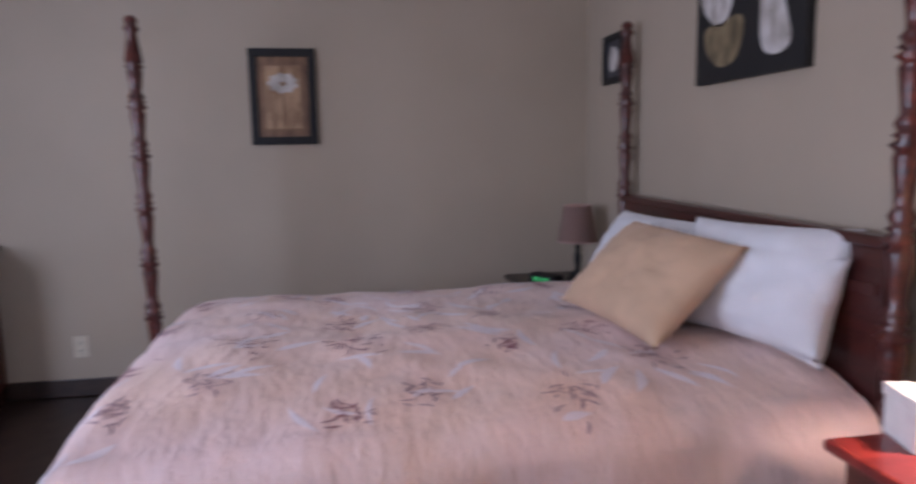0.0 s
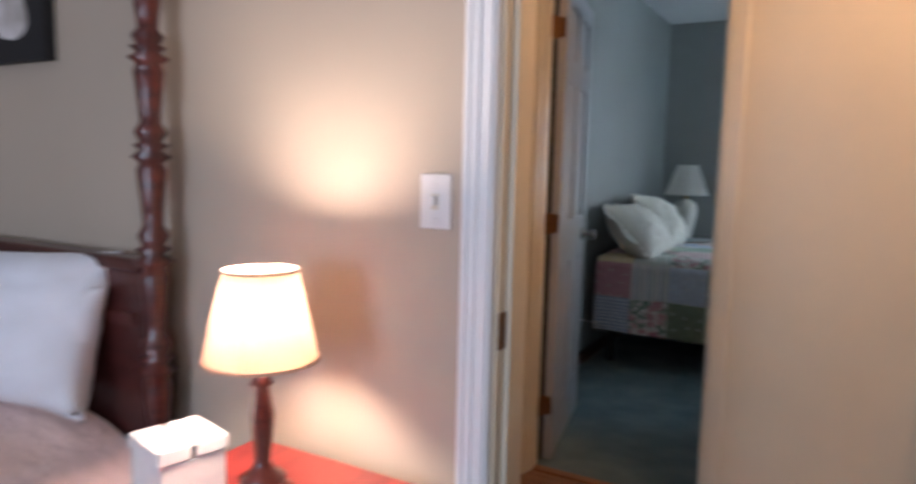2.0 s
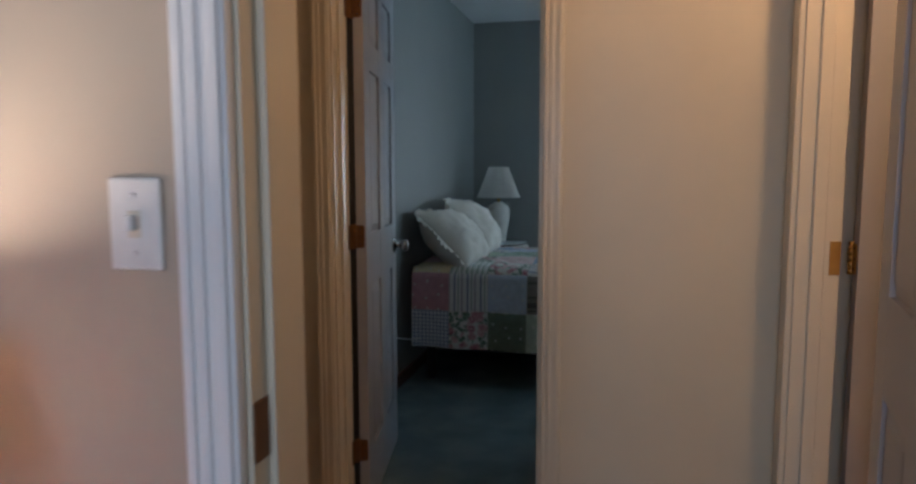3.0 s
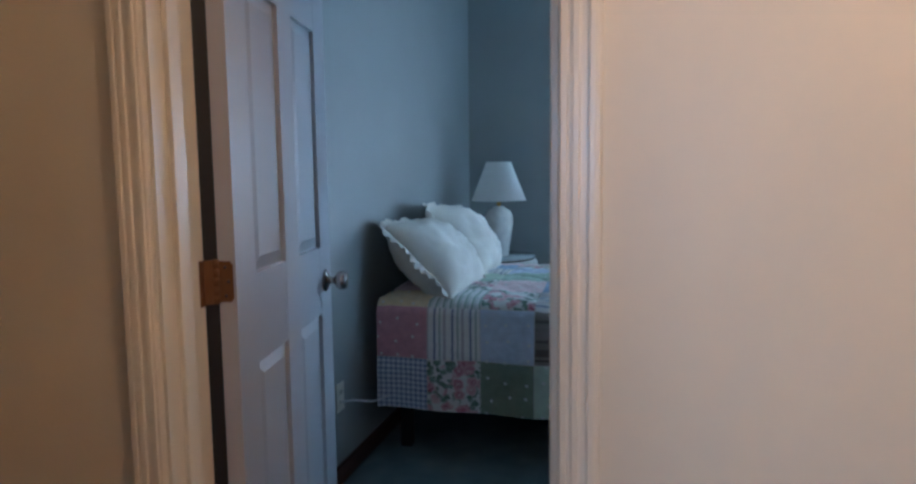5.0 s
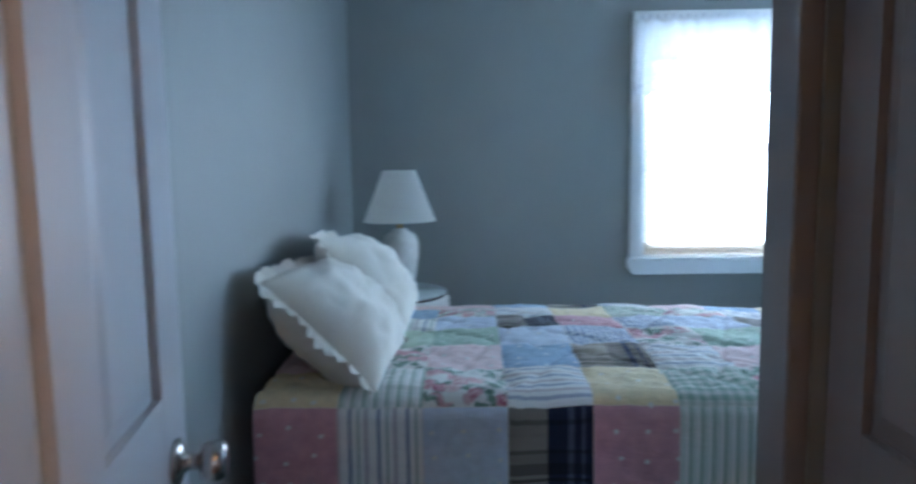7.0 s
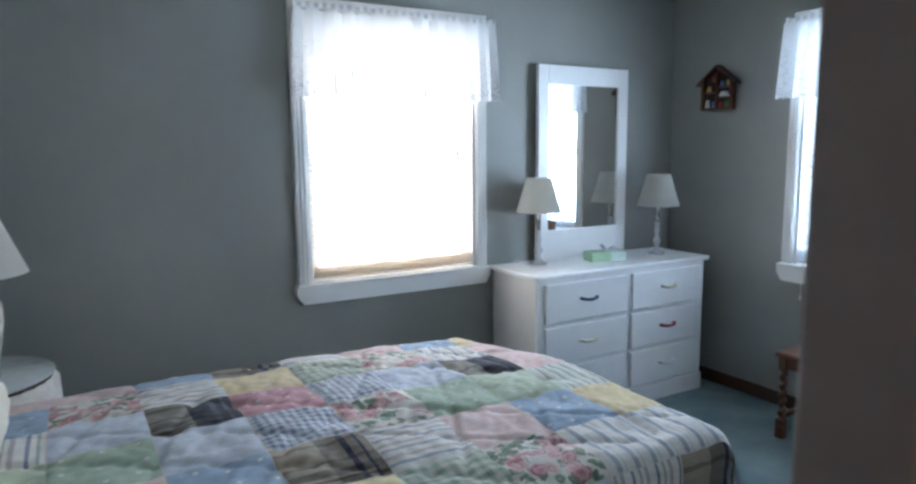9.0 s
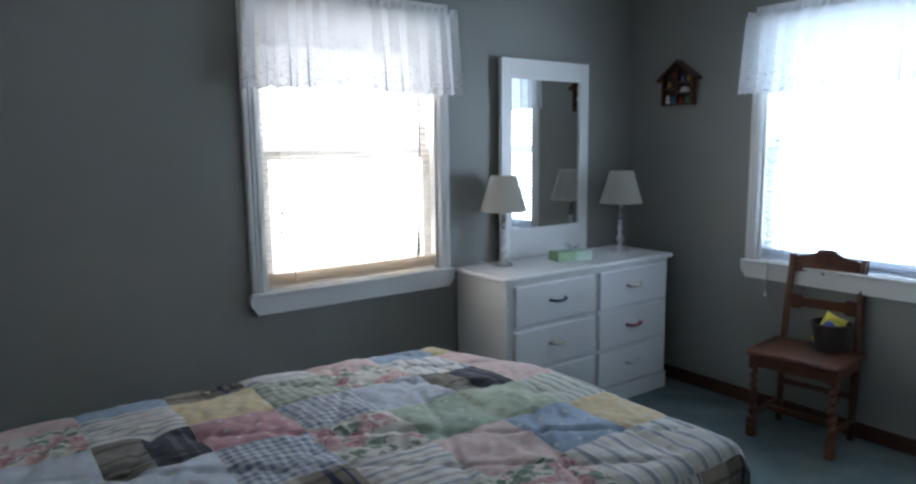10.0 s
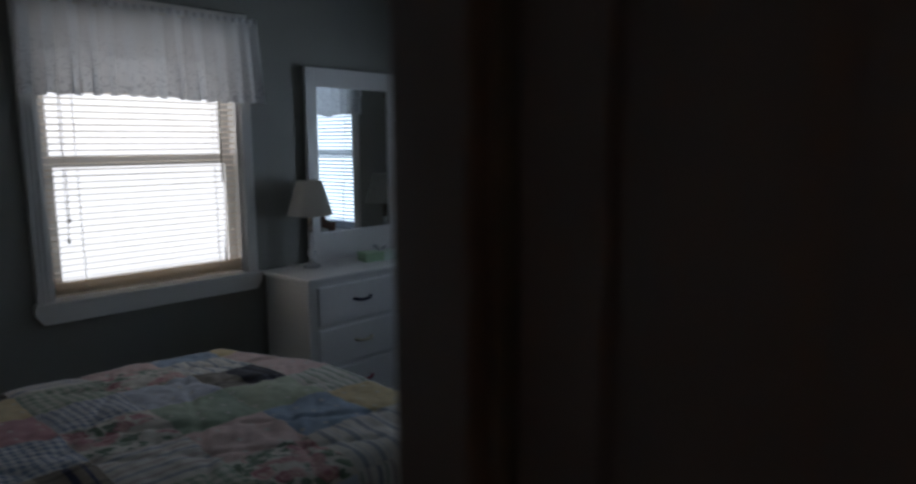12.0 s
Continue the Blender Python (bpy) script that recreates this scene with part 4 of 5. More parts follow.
tb = thing("tissue_box", (0.085, -0.275, 0.70), -14, "white square tissue box on the nightstand", "tissue box")
part("carton", boxes((-0.057, 0.057, -0.057, 0.057, 0, 0.078), bevel=0.003), PLASTIC, tb)
part("lid", boxes((-0.060, 0.060, -0.060, -0.004, 0.0785, 0.104), (-0.060, 0.060, 0.004, 0.060, 0.0785, 0.104), bevel=0.003), PLASTIC, tb, "white lid with a dark slot")
part("slot", boxes((-0.056, 0.056, -0.003, 0.003, 0.079, 0.098)), DARKW, tb)
bk = thing("book", (0.305, -0.285, 0.70), -30, "grey paperback book with a pale title", "book")
part("cover", boxes((-0.065, 0.065, -0.095, 0.095, 0, 0.022), bevel=0.002), plain("grey_book_cover", (0.10, 0.115, 0.15), 0.6), bk)
part("pages", boxes((-0.0655, 0.060, -0.0925, 0.0925, 0.003, 0.019)), PLASTIC, bk)
part("title", boxes((-0.03, 0.045, 0.01, 0.03, 0.022, 0.0228), (-0.01, 0.03, -0.06, -0.045, 0.022, 0.0228)), plain("book_title_ink", (0.36, 0.33, 0.26), 0.6), bk)

sw = thing("light_switch", (0.424, 0, 1.203), label="white toggle light switch plate on the wall", category="light switch")
part("plate", boxes((-0.031, 0.031, -0.006, 0, -0.048, 0.048), bevel=0.003), PLASTIC, sw)
part("toggle_slot", boxes((-0.0075, 0.0075, -0.0064, -0.0055, -0.014, 0.014)), IVORY, sw)
part("toggle", boxes((-0.005, 0.005, -0.018, -0.006, -0.006, 0.010), bevel=0.002), PLASTIC, sw)
for z in (-0.03, 0.03):
    part("screw", lathe([(0, 0), (0.003, 0), (0.003, 0.0006), (0, 0.001)], 10), PLASTIC, sw, at=pose(0, -0.006, z, 90))


def outlet(m, label):
    o = thing("wall_outlet", label=label, category="outlet", group="wall outlets")
    o.matrix_basis = m
    part("plate", boxes((-0.036, 0.036, -0.006, 0, -0.058, 0.058), bevel=0.003), IVORY, o)
    for z in (-0.021, 0.021):
        s = part("socket", boxes((-0.017, 0.017, -0.008, -0.005, z - 0.014, z + 0.014), bevel=0.003), IVORY, o)
        part("slots", boxes((-0.008, -0.005, -0.0086, -0.007, z - 0.005, z + 0.006), (0.005, 0.008, -0.0086, -0.007, z - 0.005, z + 0.006)), BLACK, s)
    return o


outlet(pose(-2.61, -2.80, 0.27, 0, 0, 90), "ivory double outlet on the beige wall")
outlet(pose(LX, 2.91, 0.35, 0, 0, 90), "ivory double outlet on the sage wall")


def picture(name, m, w, h, fw, frame_mat, mat_colour, label, depth=0.022):
    p = thing(name, label=label, category="picture")
    p.matrix_basis = m
    if fw:
        part("frame", boxes((-w / 2, w / 2, -depth, 0, h / 2 - fw, h / 2), (-w / 2, w / 2, -depth, 0, -h / 2, -h / 2 + fw), (-w / 2, -w / 2 + fw, -depth, 0, -h / 2 + fw, h / 2 - fw),
                            (w / 2 - fw, w / 2, -depth, 0, -h / 2 + fw, h / 2 - fw), bevel=0.002), frame_mat, p)
    part("canvas", boxes((-w / 2 + fw, w / 2 - fw, -depth * (0.45 if fw else 1), -0.002, -h / 2 + fw, h / 2 - fw)), mat_colour, p)
    return p, -depth * (0.45 if fw else 1)


def blob(points, y, mat, parent, name, label=""):
    """A flat painted shape, smoothed, 1.5 mm proud."""
    n = len(points)
    sm = []
    for i in range(n):
        p0, p1, p2, p3 = (Vector(points[(i + k - 1) % n]) for k in range(4))
        for s in range(5):
            t = s / 5
            sm.append(0.5 * ((2 * p1) + (p2 - p0) * t + (2 * p0 - 5 * p1 + 4 * p2 - p3) * t * t + (3 * p1 - p0 - 3 * p2 + p3) * t ** 3))
    return part(name, outline([(v.x, v.y) for v in sm], y - 0.0015, y), mat, parent, label)


SEPIA = plain("sepia_print", (0.40, 0.235, 0.13), 0.5)
SEPIA2 = plain("sepia_mat", (0.26, 0.15, 0.085), 0.5)


def brushed(name, dark, light):
    """Printed canvas with soft brush tones."""
    m, n, l, b = material(name, 0.55)
    v = coords(n, l, (1, 1, 0.45))
    l.new(ramp(n, l, noise_tex(n, l, 22, 4, v), [(0.36, dark), (0.58, light)]), b.inputs["Base Color"])
    return m


PETAL = brushed("pale_petal_print", (0.34, 0.31, 0.27), (0.66, 0.64, 0.62))
OCHRE = brushed("ochre_print", (0.10, 0.075, 0.04), (0.27, 0.21, 0.12))
p, y = picture("framed_picture", pose(-2.61, -1.685, 1.565, 0, 0, 90), 0.345, 0.50, 0.042, BLACK, brushed("brown_print_mat", (0.15, 0.08, 0.045), (0.24, 0.135, 0.075)), "black framed sepia print of a pale flower on the wall")
part("inner_line", boxes((-0.098, 0.098, y - 0.001, y, 0.160, 0.166), (-0.098, 0.098, y - 0.001, y, -0.171, -0.165), (-0.098, -0.092, y - 0.001, y, -0.165, 0.160), (0.092, 0.098, y - 0.001, y, -0.165, 0.160)), SEPIA2, p)
part("print_field", boxes((-0.0915, 0.0915, y - 0.001, y, -0.1645, 0.1595)), brushed("sepia_wash", (0.25, 0.14, 0.075), (0.48, 0.31, 0.18)), p)
petals = [((0.066 + 0.011 * (k % 2)) * math.cos(k * math.pi / 9) * 1.05, 0.072 + (0.046 + 0.010 * (k % 2)) * math.sin(k * math.pi / 9)) for k in range(18)]
blob(petals, y - 0.001, PETAL, p, "flower_print")
blob([(0.016 * math.cos(k), 0.068 + 0.012 * math.sin(k)) for k in range(6)], y - 0.0025, SEPIA2, p, "flower_heart")
part("stem_print", boxes((-0.006, 0.006, y - 0.0014, y - 0.001, -0.155, 0.02), (-0.045, -0.038, y - 0.0014, y - 0.001, -0.155, -0.03), (0.036, 0.044, y - 0.0014, y - 0.001, -0.155, -0.05)), SEPIA2, p)

p, y = picture("canvas_picture", pose(-1.0, 0, 1.865), 0.64, 0.64 + 0.09, 0.0, BLACK, BLACK, "black canvas print of white tulips above the bed", 0.03)
blob([(-0.29, -0.06), (-0.21, -0.15), (-0.13, -0.17), (-0.07, -0.08), (-0.02, 0.08), (-0.10, 0.22), (-0.20, 0.20), (-0.28, 0.08)], y, PETAL, p, "flower_print")
blob([(0.06, 0.25), (0.04, 0.08), (0.08, -0.10), (0.10, -0.27), (0.18, -0.31), (0.25, -0.27), (0.21, -0.12), (0.26, 0.05), (0.22, 0.22), (0.14, 0.30)], y, PETAL, p, "flower_print")
blob([(-0.25, -0.17), (-0.15, -0.16), (-0.03, -0.15), (-0.01, -0.22), (-0.06, -0.30), (-0.16, -0.31), (-0.24, -0.25)], y, OCHRE, p, "pot_print")
p, y = picture("small_picture", pose(-2.20, 0, 1.715), 0.26, 0.245, 0.03, BLACK, plain("dark_print", (0.05, 0.05, 0.06), 0.5), "small black framed print of a white flower")
blob([(-0.06, 0.0), (-0.03, 0.06), (0.03, 0.05), (0.06, 0.0), (0.03, -0.05), (-0.03, -0.06)], y, PETAL, p, "flower_print")
picture("framed_picture", pose(0.245, 0, 1.86), 0.39, 0.46, 0.035, BLACK, SEPIA, "black framed print beside the doorway")

chest = thing("dresser", (-2.33, -3.665, 0), 90, "low red-brown wooden dresser along the wall", "dresser")
part("body", boxes((-0.5, 0.5, -0.24, 0.25, 0.08, 0.80), bevel=0.006), MAHOG, chest)
part("top", boxes((-0.53, 0.53, -0.265, 0.265, 0.80, 0.83), bevel=0.008), MAHOG, chest)
for i in range(3):
    part("drawer", boxes((-0.46, 0.46, -0.258, -0.24, 0.12 + i * 0.225, 0.32 + i * 0.225), bevel=0.005), MAHOG, chest)
for x in (-0.45, 0.45):
    for yy in (-0.19, 0.2):
        part("foot", boxes((x - 0.035, x + 0.035, yy - 0.035, yy + 0.035, 0, 0.08), bevel=0.004), MAHOG, chest)


# ---- rear bedroom ----
bed2 = thing("double_bed", (0, 0, 0), label="bed with dark base set against the wall", category="bed")
BX0, BX1, BY0, BY1 = -0.31, 1.57, 3.205, 4.41
part("mattress", boxes((BX0, BX1, BY0 + 0.01, BY1 - 0.01, 0.42, 0.665), bevel=0.06), WHITEC, bed2)
part("box_spring", boxes((BX0, BX1 - 0.02, BY0 + 0.03, BY1 - 0.03, 0.20, 0.42), bevel=0.02), BOXSP, bed2)
for x in (BX0 + 0.1, BX1 - 0.12):
    for yy in (BY0 + 0.12, BY1 - 0.12):
        part("leg", boxes((x - 0.025, x + 0.025, yy - 0.025, yy + 0.025, 0, 0.20), bevel=0.004), BLACK, bed2)

quilt = thing("patchwork_quilt", (0, 0, 0), label="pastel patchwork quilt of floral, striped and checked squares on a bed", category="quilt")
S, SU = 0.22, 0.2265
QX, QY = -0.285, 3.165
YN, YF, XF = QY + 0.03, BY1 - 0.03, 1.69


def quilt_point(u, v):
    """u along the bed from the head, v across it from the near edge, both in metres of cloth; past the edges it hangs."""
    r = 0.06
    x, y, z = QX + u, QY + v, 0.70
    corner = max(0.0, min(1.0, (y - 3.85) / 0.5))
    foot = XF - 0.02 - 0.11 * corner
    fx, fn, ff = max(0.0, x - foot), max(0.0, (YN + 0.03) - y), max(0.0, y - (YF - 0.03))

    def over(f):
        a = min(f / r, math.pi / 2)
        return r * math.sin(a), r * (1 - math.cos(a)) + max(0.0, f - r * math.pi / 2)
    if fx:
        o, dn = over(fx)
        x, z = foot + o + 0.02 * min(1, dn), z - dn
    if fn:
        o, dn = over(fn)
        y, z = YN + 0.03 - o - 0.03 * dn + 0.010 * math.sin(u * 17) * min(1, dn * 4), z - dn
    if ff:
        o, dn = over(ff)
        y, z = YF - 0.03 + o + 0.01 * math.sin(u * 15) * min(1, dn * 4), z - dn
    top = 1 if not (fx or fn or ff) else 0.25
    c = ((x - 0.6) / 1.0, (y - 3.78) / 0.62)
    z += 0.03 * (1 - min(1, c[0] * c[0] * 0.6 + c[1] * c[1])) * (1 if z > 0.6 else 0)
    z -= 0.02 * corner * max(0.0, min(1.0, (u - 1.25) / 0.5))
    p = Vector((u * 5.5, v * 5.5, 2.7))
    w = 0.010 * noise.noise(p) + 0.006 * noise.noise(p * 2.7) + 0.003 * noise.noise(p * 7)
    # vines stitched across the squares, puckered beside the thread
    ch = math.sin((u * 0.75 + v * 1.1 + 0.10 * math.sin(v * 7 + u * 3)) * 9.5)
    ch2 = math.sin((u * 1.2 - v * 0.7 + 0.09 * math.sin(u * 8 + 1)) * 7.0)
    near = math.exp(-(ch / 0.20) ** 2) + 0.8 * math.exp(-(ch2 / 0.16) ** 2)
    w -= 0.008 * near
    w += 0.006 * (0.35 + near) * noise.noise(Vector(((u * 1.25 - v * 0.8) * 30, (u * 0.8 + v * 1.25) * 8, 0.4)))
    if fx or fn or ff:
        w *= 0.4
    if z > 0.6:
        z += w
    elif fn:
        y -= w * 0.9
    elif fx:
        x += w * 0.9
    else:
        y += w * 0.9
    return Vector((x, y, z))


LAYOUT = {
    -2: "gingham floral olive sage gingham floral green stripe gingham",
    -1: "rose stripe pale navy rose gstripe pale stripe brown",
    0: "yellow gstripe floral cross yellow gcheck floral bar bar",
    1: "pink floral pink blue brown cross pink blue yellow",
    2: "gstripe sage green pale gingham floral green sage gstripe",
    3: "floral stripe pale navy rose gingham pale navy pink",
    4: "rose blue floral cross yellow gcheck floral bar pink",
    5: "gingham pink pink blue brown cross pink blue yellow",
    6: "rose stripe sage pale rose floral green navy gingham",
    7: "floral gingham blue rose stripe sage pink gcheck rose"}


def quilt_off(u, v, d):
    """The quilt's surface, moved out along its normal by d."""
    e = 0.004
    p = quilt_point(u, v)
    n = (quilt_point(u + e, v) - quilt_point(u - e, v)).cross(quilt_point(u, v + e) - quilt_point(u, v - e))
    return p + n.normalized() * d


for row, names in LAYOUT.items():
    for col, nm in enumerate(names.split() + ["floral", "gingham"]):
        u0, v0 = col * SU, row * S
        g = 0.0008
        bm = surface(lambda a, b: quilt_off(u0 + g + a * (SU - 2 * g), v0 + g + b * (S - 2 * g), 0.003 * min(1, 10 * min(a, 1 - a, b, 1 - b))), 26, 26,
                     uv=lambda a, b: (col * S + a * S, v0 + b * S))
        part("patch", bm, PRINTS[nm], quilt)
bm = surface(lambda a, b: quilt_off(a * SU * 11, -2 * S + b * S * 10, -0.004), 198, 180)
part("backing", bm, CREAMC, quilt, "cream quilt backing and seams")

for i, (at, r) in enumerate((((-0.105, 3.50, 0.840), (-46, 3, 88)), ((-0.085, 3.95, 0.875), (-41, 5, 92)))):
    pw = thing("sham_pillow", label="cream cotton pillow with a ruffled edge leaning on the wall", category="pillow", group="ruffled pillows")
    pw.matrix_basis = pose(*at, *r)
    part("cushion", pillow_mesh(0.56, 0.44, 0.27, 11 + i, 2.0), CREAMC, pw)
    part("ruffle", ruffle_mesh(0.54, 0.42, 0.048, i), CREAMC, pw, "gathered cream ruffle")

cord = solo("lamp_cord", tube([(LX + 0.01, 2.91, 0.33), (LX + 0.05, 2.93, 0.335), (LX + 0.10, 3.00, 0.31), (LX + 0.12, 3.12, 0.29), (LX + 0.10, 3.24, 0.28)], 0.004, 8), PLASTIC, "white plug cord running behind the bed", "cord")

rt = thing("round_table", (-0.065, 4.67, 0), label="round side table under a floral cloth and glass top", category="table")
part("pedestal", lathe([(0.0, 0), (0.16, 0), (0.16, 0.03), (0.04, 0.06), (0.04, 0.66), (0.24, 0.66), (0.24, 0.70), (0, 0.70)], 28), DARKW, rt)


def cloth_fn(a, b):
    th = a * 2 * math.pi
    if b < 0.35:
        r = 0.25 * b / 0.35
        return Vector((r * math.cos(th), r * math.sin(th), 0.704))
    d = (b - 0.35) / 0.65
    r = 0.25 + 0.008 + 0.008 * d + 0.02 * d * math.sin(th * 11) * (1 if math.cos(th) > -0.85 else 0)
    r = min(r, 0.272 / max(0.3, abs(math.cos(th))) if math.cos(th) < 0 else r)
    return Vector((r * math.cos(th), r * math.sin(th), 0.704 - 0.66 * d))


part("tablecloth", surface(cloth_fn, 120, 16, uv=lambda a, b: (a * 1.8, b * 0.9)), star_print("pale_dotted_cloth", (0.52, 0.49, 0.45)), rt, "cream floral tablecloth")
part("glass_top", lathe([(0.0, 0.708), (0.247, 0.708), (0.250, 0.711), (0.247, 0.714), (0.0, 0.714)], 48), plain("table_glass", (0.60, 0.64, 0.63), 0.08), rt, "round glass top")

lp = thing("table_lamp", (-0.028, 4.58, 0.715), label="glazed ceramic jar lamp with a white pleated shade", category="lamp")
part("body", lathe([(0, 0), (0.055, 0), (0.062, 0.012), (0.060, 0.03), (0.075, 0.12), (0.088, 0.20), (0.086, 0.25), (0.070, 0.285), (0.040, 0.30), (0.034, 0.31), (0, 0.312)], 40), CERAMIC, lp)
part("neck", lathe([(0.012, 0.31), (0.012, 0.36), (0.006, 0.365), (0.005, 0.56), (0, 0.565)], 14), BRASS, lp)
pb = bmesh.new()
surface(lambda a, b: Vector(((0.165 - 0.09 * b) * (1 + 0.012 * (1 if int(a * 180) % 2 else -1)) * math.cos(a * 2 * math.pi), (0.165 - 0.09 * b) * (1 + 0.012 * (1 if int(a * 180) % 2 else -1)) * math.sin(a * 2 * math.pi), 0.345 + 0.235 * b)), 180, 3, pb)
part("shade", pb, SHADEW, lp, "white pleated shade")

# dresser
dr = thing("dresser", (2.860, 4.935, 0), label="white six-drawer dresser with coloured drawer pulls", category="dresser")
X0, X1, Y0, Y1 = -0.612, 0.600, -0.21, 0.20
part("body", boxes((X0, X1, Y0 + 0.012, Y1, 0.0, 0.775), bevel=0.003), FURN, dr)
part("top", boxes((X0 - 0.018, X1 + 0.018, Y0 - 0.014, Y1 + 0.005, 0.775, 0.80), bevel=0.006), FURN, dr)
part("plinth", boxes((X0 + 0.0, X1 - 0.0, Y0 - 0.002, Y0 + 0.011, 0.0, 0.098), bevel=0.003), FURN, dr)
PULLS = {c: plain(c + "_pull_enamel", v, 0.3) for c, v in (("navy", (0.02, 0.03, 0.09)), ("red", (0.35, 0.015, 0.04)), ("cream", (0.66, 0.60, 0.46)), ("white", (0.75, 0.75, 0.74)))}
pull_pts = [(-0.052, 0, 0), (-0.05, -0.016, 0), (-0.035, -0.024, -0.004), (0, -0.026, -0.007), (0.035, -0.024, -0.004), (0.05, -0.016, 0), (0.052, 0, 0)]
for c, (xa, xb) in enumerate(((X0 + 0.045, -0.012), (0.022, X1 - 0.04))):
    for r, (za, zb) in enumerate(((0.108, 0.308), (0.326, 0.526), (0.544, 0.750))):
        bmd = boxes((xa, xb, Y0 - 0.008, Y0 + 0.0119, za, zb), bevel=0.008)
        d = part("drawer", bmd, FURN, dr)
        colour = (("red", "cream", "navy"), ("white", "red", "cream"))[c][r]
        part("pull", tube(pull_pts, 0.0078, 8), PULLS[colour], d, colour + " arched drawer pull", at=((xa + xb) / 2, Y0 - 0.006, (za + zb) / 2 + 0.012))

mr = thing("mirror", (2.862, 5.126, 0.80), 1.5, label="white framed mirror standing on the dresser against the wall", category="mirror")
part("frame", boxes((-0.335, -0.264, -0.015, 0.012, 0, 1.08), (0.264, 0.335, -0.015, 0.012, 0, 1.08), (-0.264, 0.264, -0.015, 0.012, 0, 0.165), (-0.264, 0.264, -0.015, 0.012, 0.975, 1.08), bevel=0.002), FURN, mr)
part("mirror_glass", boxes((-0.266, 0.266, -0.004, 0.0, 0.163, 0.977)), MIRROR, mr, "mirror glass")


def crystal_lamp(at):
    la = thing("table_lamp", at, label="small crystal candlestick lamp with a white shade", category="lamp", group="dresser lamps")
    part("base", lathe([(0, 0), (0.048, 0), (0.046, 0.008), (0.03, 0.014), (0.016, 0.03), (0.012, 0.05), (0.022, 0.065), (0.026, 0.08), (0.014, 0.095), (0.012, 0.12), (0.020, 0.135),
                        (0.013, 0.15), (0.012, 0.17), (0.018, 0.18), (0.011, 0.19), (0, 0.191)], 12), CRYSTAL, la, "cut glass stem")
    part("socket", lathe([(0.0, 0.19), (0.013, 0.19), (0.013, 0.30), (0, 0.301)], 16), CHROME, la)
    part("shade", shade_mesh(0.122, 0.068, 0.185, 0.285), SHADEW, la, "white tapered shade")
    return la


la = crystal_lamp((2.47, 5.02, 0.80))
crystal_lamp((3.28, 4.935, 0.80))
solo("lamp_cord", tube([(2.455, 5.055, 0.805), (2.415, 5.085, 0.806), (2.395, 5.11, 0.815), (2.375, 5.13, 0.805)], 0.003, 6), PLASTIC, "thin white lamp cord on the dresser", "cord")
bx = thing("tissue_box", (2.85, 4.92, 0.80), -12, "pale green tissue box with a white tissue on the dresser", "tissue box")
part("carton", boxes((-0.10, 0.02, -0.05, 0.05, 0, 0.052), bevel=0.002), plain("pale_green_card", (0.42, 0.62, 0.40), 0.45), bx)
part("label_band", boxes((0.0204, 0.115, -0.049, 0.049, 0, 0.051), bevel=0.002), plain("mint_card", (0.60, 0.72, 0.64), 0.4), bx, "mint paper end")
part("tissue", surface(lambda a, b: Vector((0.02 + (a - 0.5) * 0.075 * (0.5 + 0.7 * b), 0.014 * math.sin(a * 9 + b * 3) * (0.3 + b), 0.051 + 0.042 * b * (0.6 + 0.4 * math.sin(a * 7 + 1)))), 24, 8), WHITEC, bx, "crumpled white tissue")

# little house shelf
hs = thing("house_shelf", (RX, 4.79, 1.65), -90, "small house-shaped wooden wall shelf with trinkets", "wall shelf")
part("frame", boxes((-0.105, -0.093, -0.045, -0.004, 0, 0.165), (0.093, 0.105, -0.045, -0.004, 0, 0.165), (-0.105, 0.105, -0.045, -0.004, -0.012, 0), (-0.006, 0.002, -0.042, -0.004, 0, 0.20),
                    (-0.093, -0.006, -0.042, -0.004, 0.085, 0.093), (0.002, 0.093, -0.042, -0.004, 0.055, 0.063), (0.002, 0.093, -0.042, -0.004, 0.115, 0.123)), CHAIRW, hs)
part("back", outline([(-0.10, 0), (0.10, 0), (0.10, 0.165), (0, 0.235), (-0.10, 0.165)], -0.006, -0.001), DARKW, hs)
for s in (-1, 1):
    part("roof", outline([(s * 0.135, 0.142), (0, 0.245), (0, 0.232), (s * 0.135, 0.129)], -0.055, -0.002), CHAIRW, hs)
TR = [plain("trinket_" + c, v, 0.4) for c, v in (("white", (0.7, 0.7, 0.68)), ("blue", (0.10, 0.20, 0.45)), ("ochre", (0.5, 0.33, 0.08)), ("red", (0.4, 0.05, 0.04)), ("green", (0.08, 0.25, 0.10)))]
for i, (x, z, w, h) in enumerate(((-0.07, 0.0, 0.03, 0.05), (-0.03, 0.0, 0.022, 0.04), (-0.06, 0.093, 0.03, 0.035), (0.025, 0.0, 0.03, 0.035), (0.065, 0.0, 0.03, 0.04), (0.045, 0.063, 0.06, 0.03), (0.03, 0.123, 0.028, 0.03), (0.068, 0.123, 0.02, 0.035), (-0.03, 0.15, 0.02, 0.03))):
    solo("trinket", lathe([(0.0, 0), (w / 2, 0), (w / 2 * 0.9, h * 0.4), (w / 3, h * 0.6), (w / 2.4, h * 0.85), (0, h)], 10), TR[i % 5], "tiny painted trinket on the little shelf", "trinket", at=(RX - 0.028, 4.79 - x, 1.65 + z), group="trinkets")

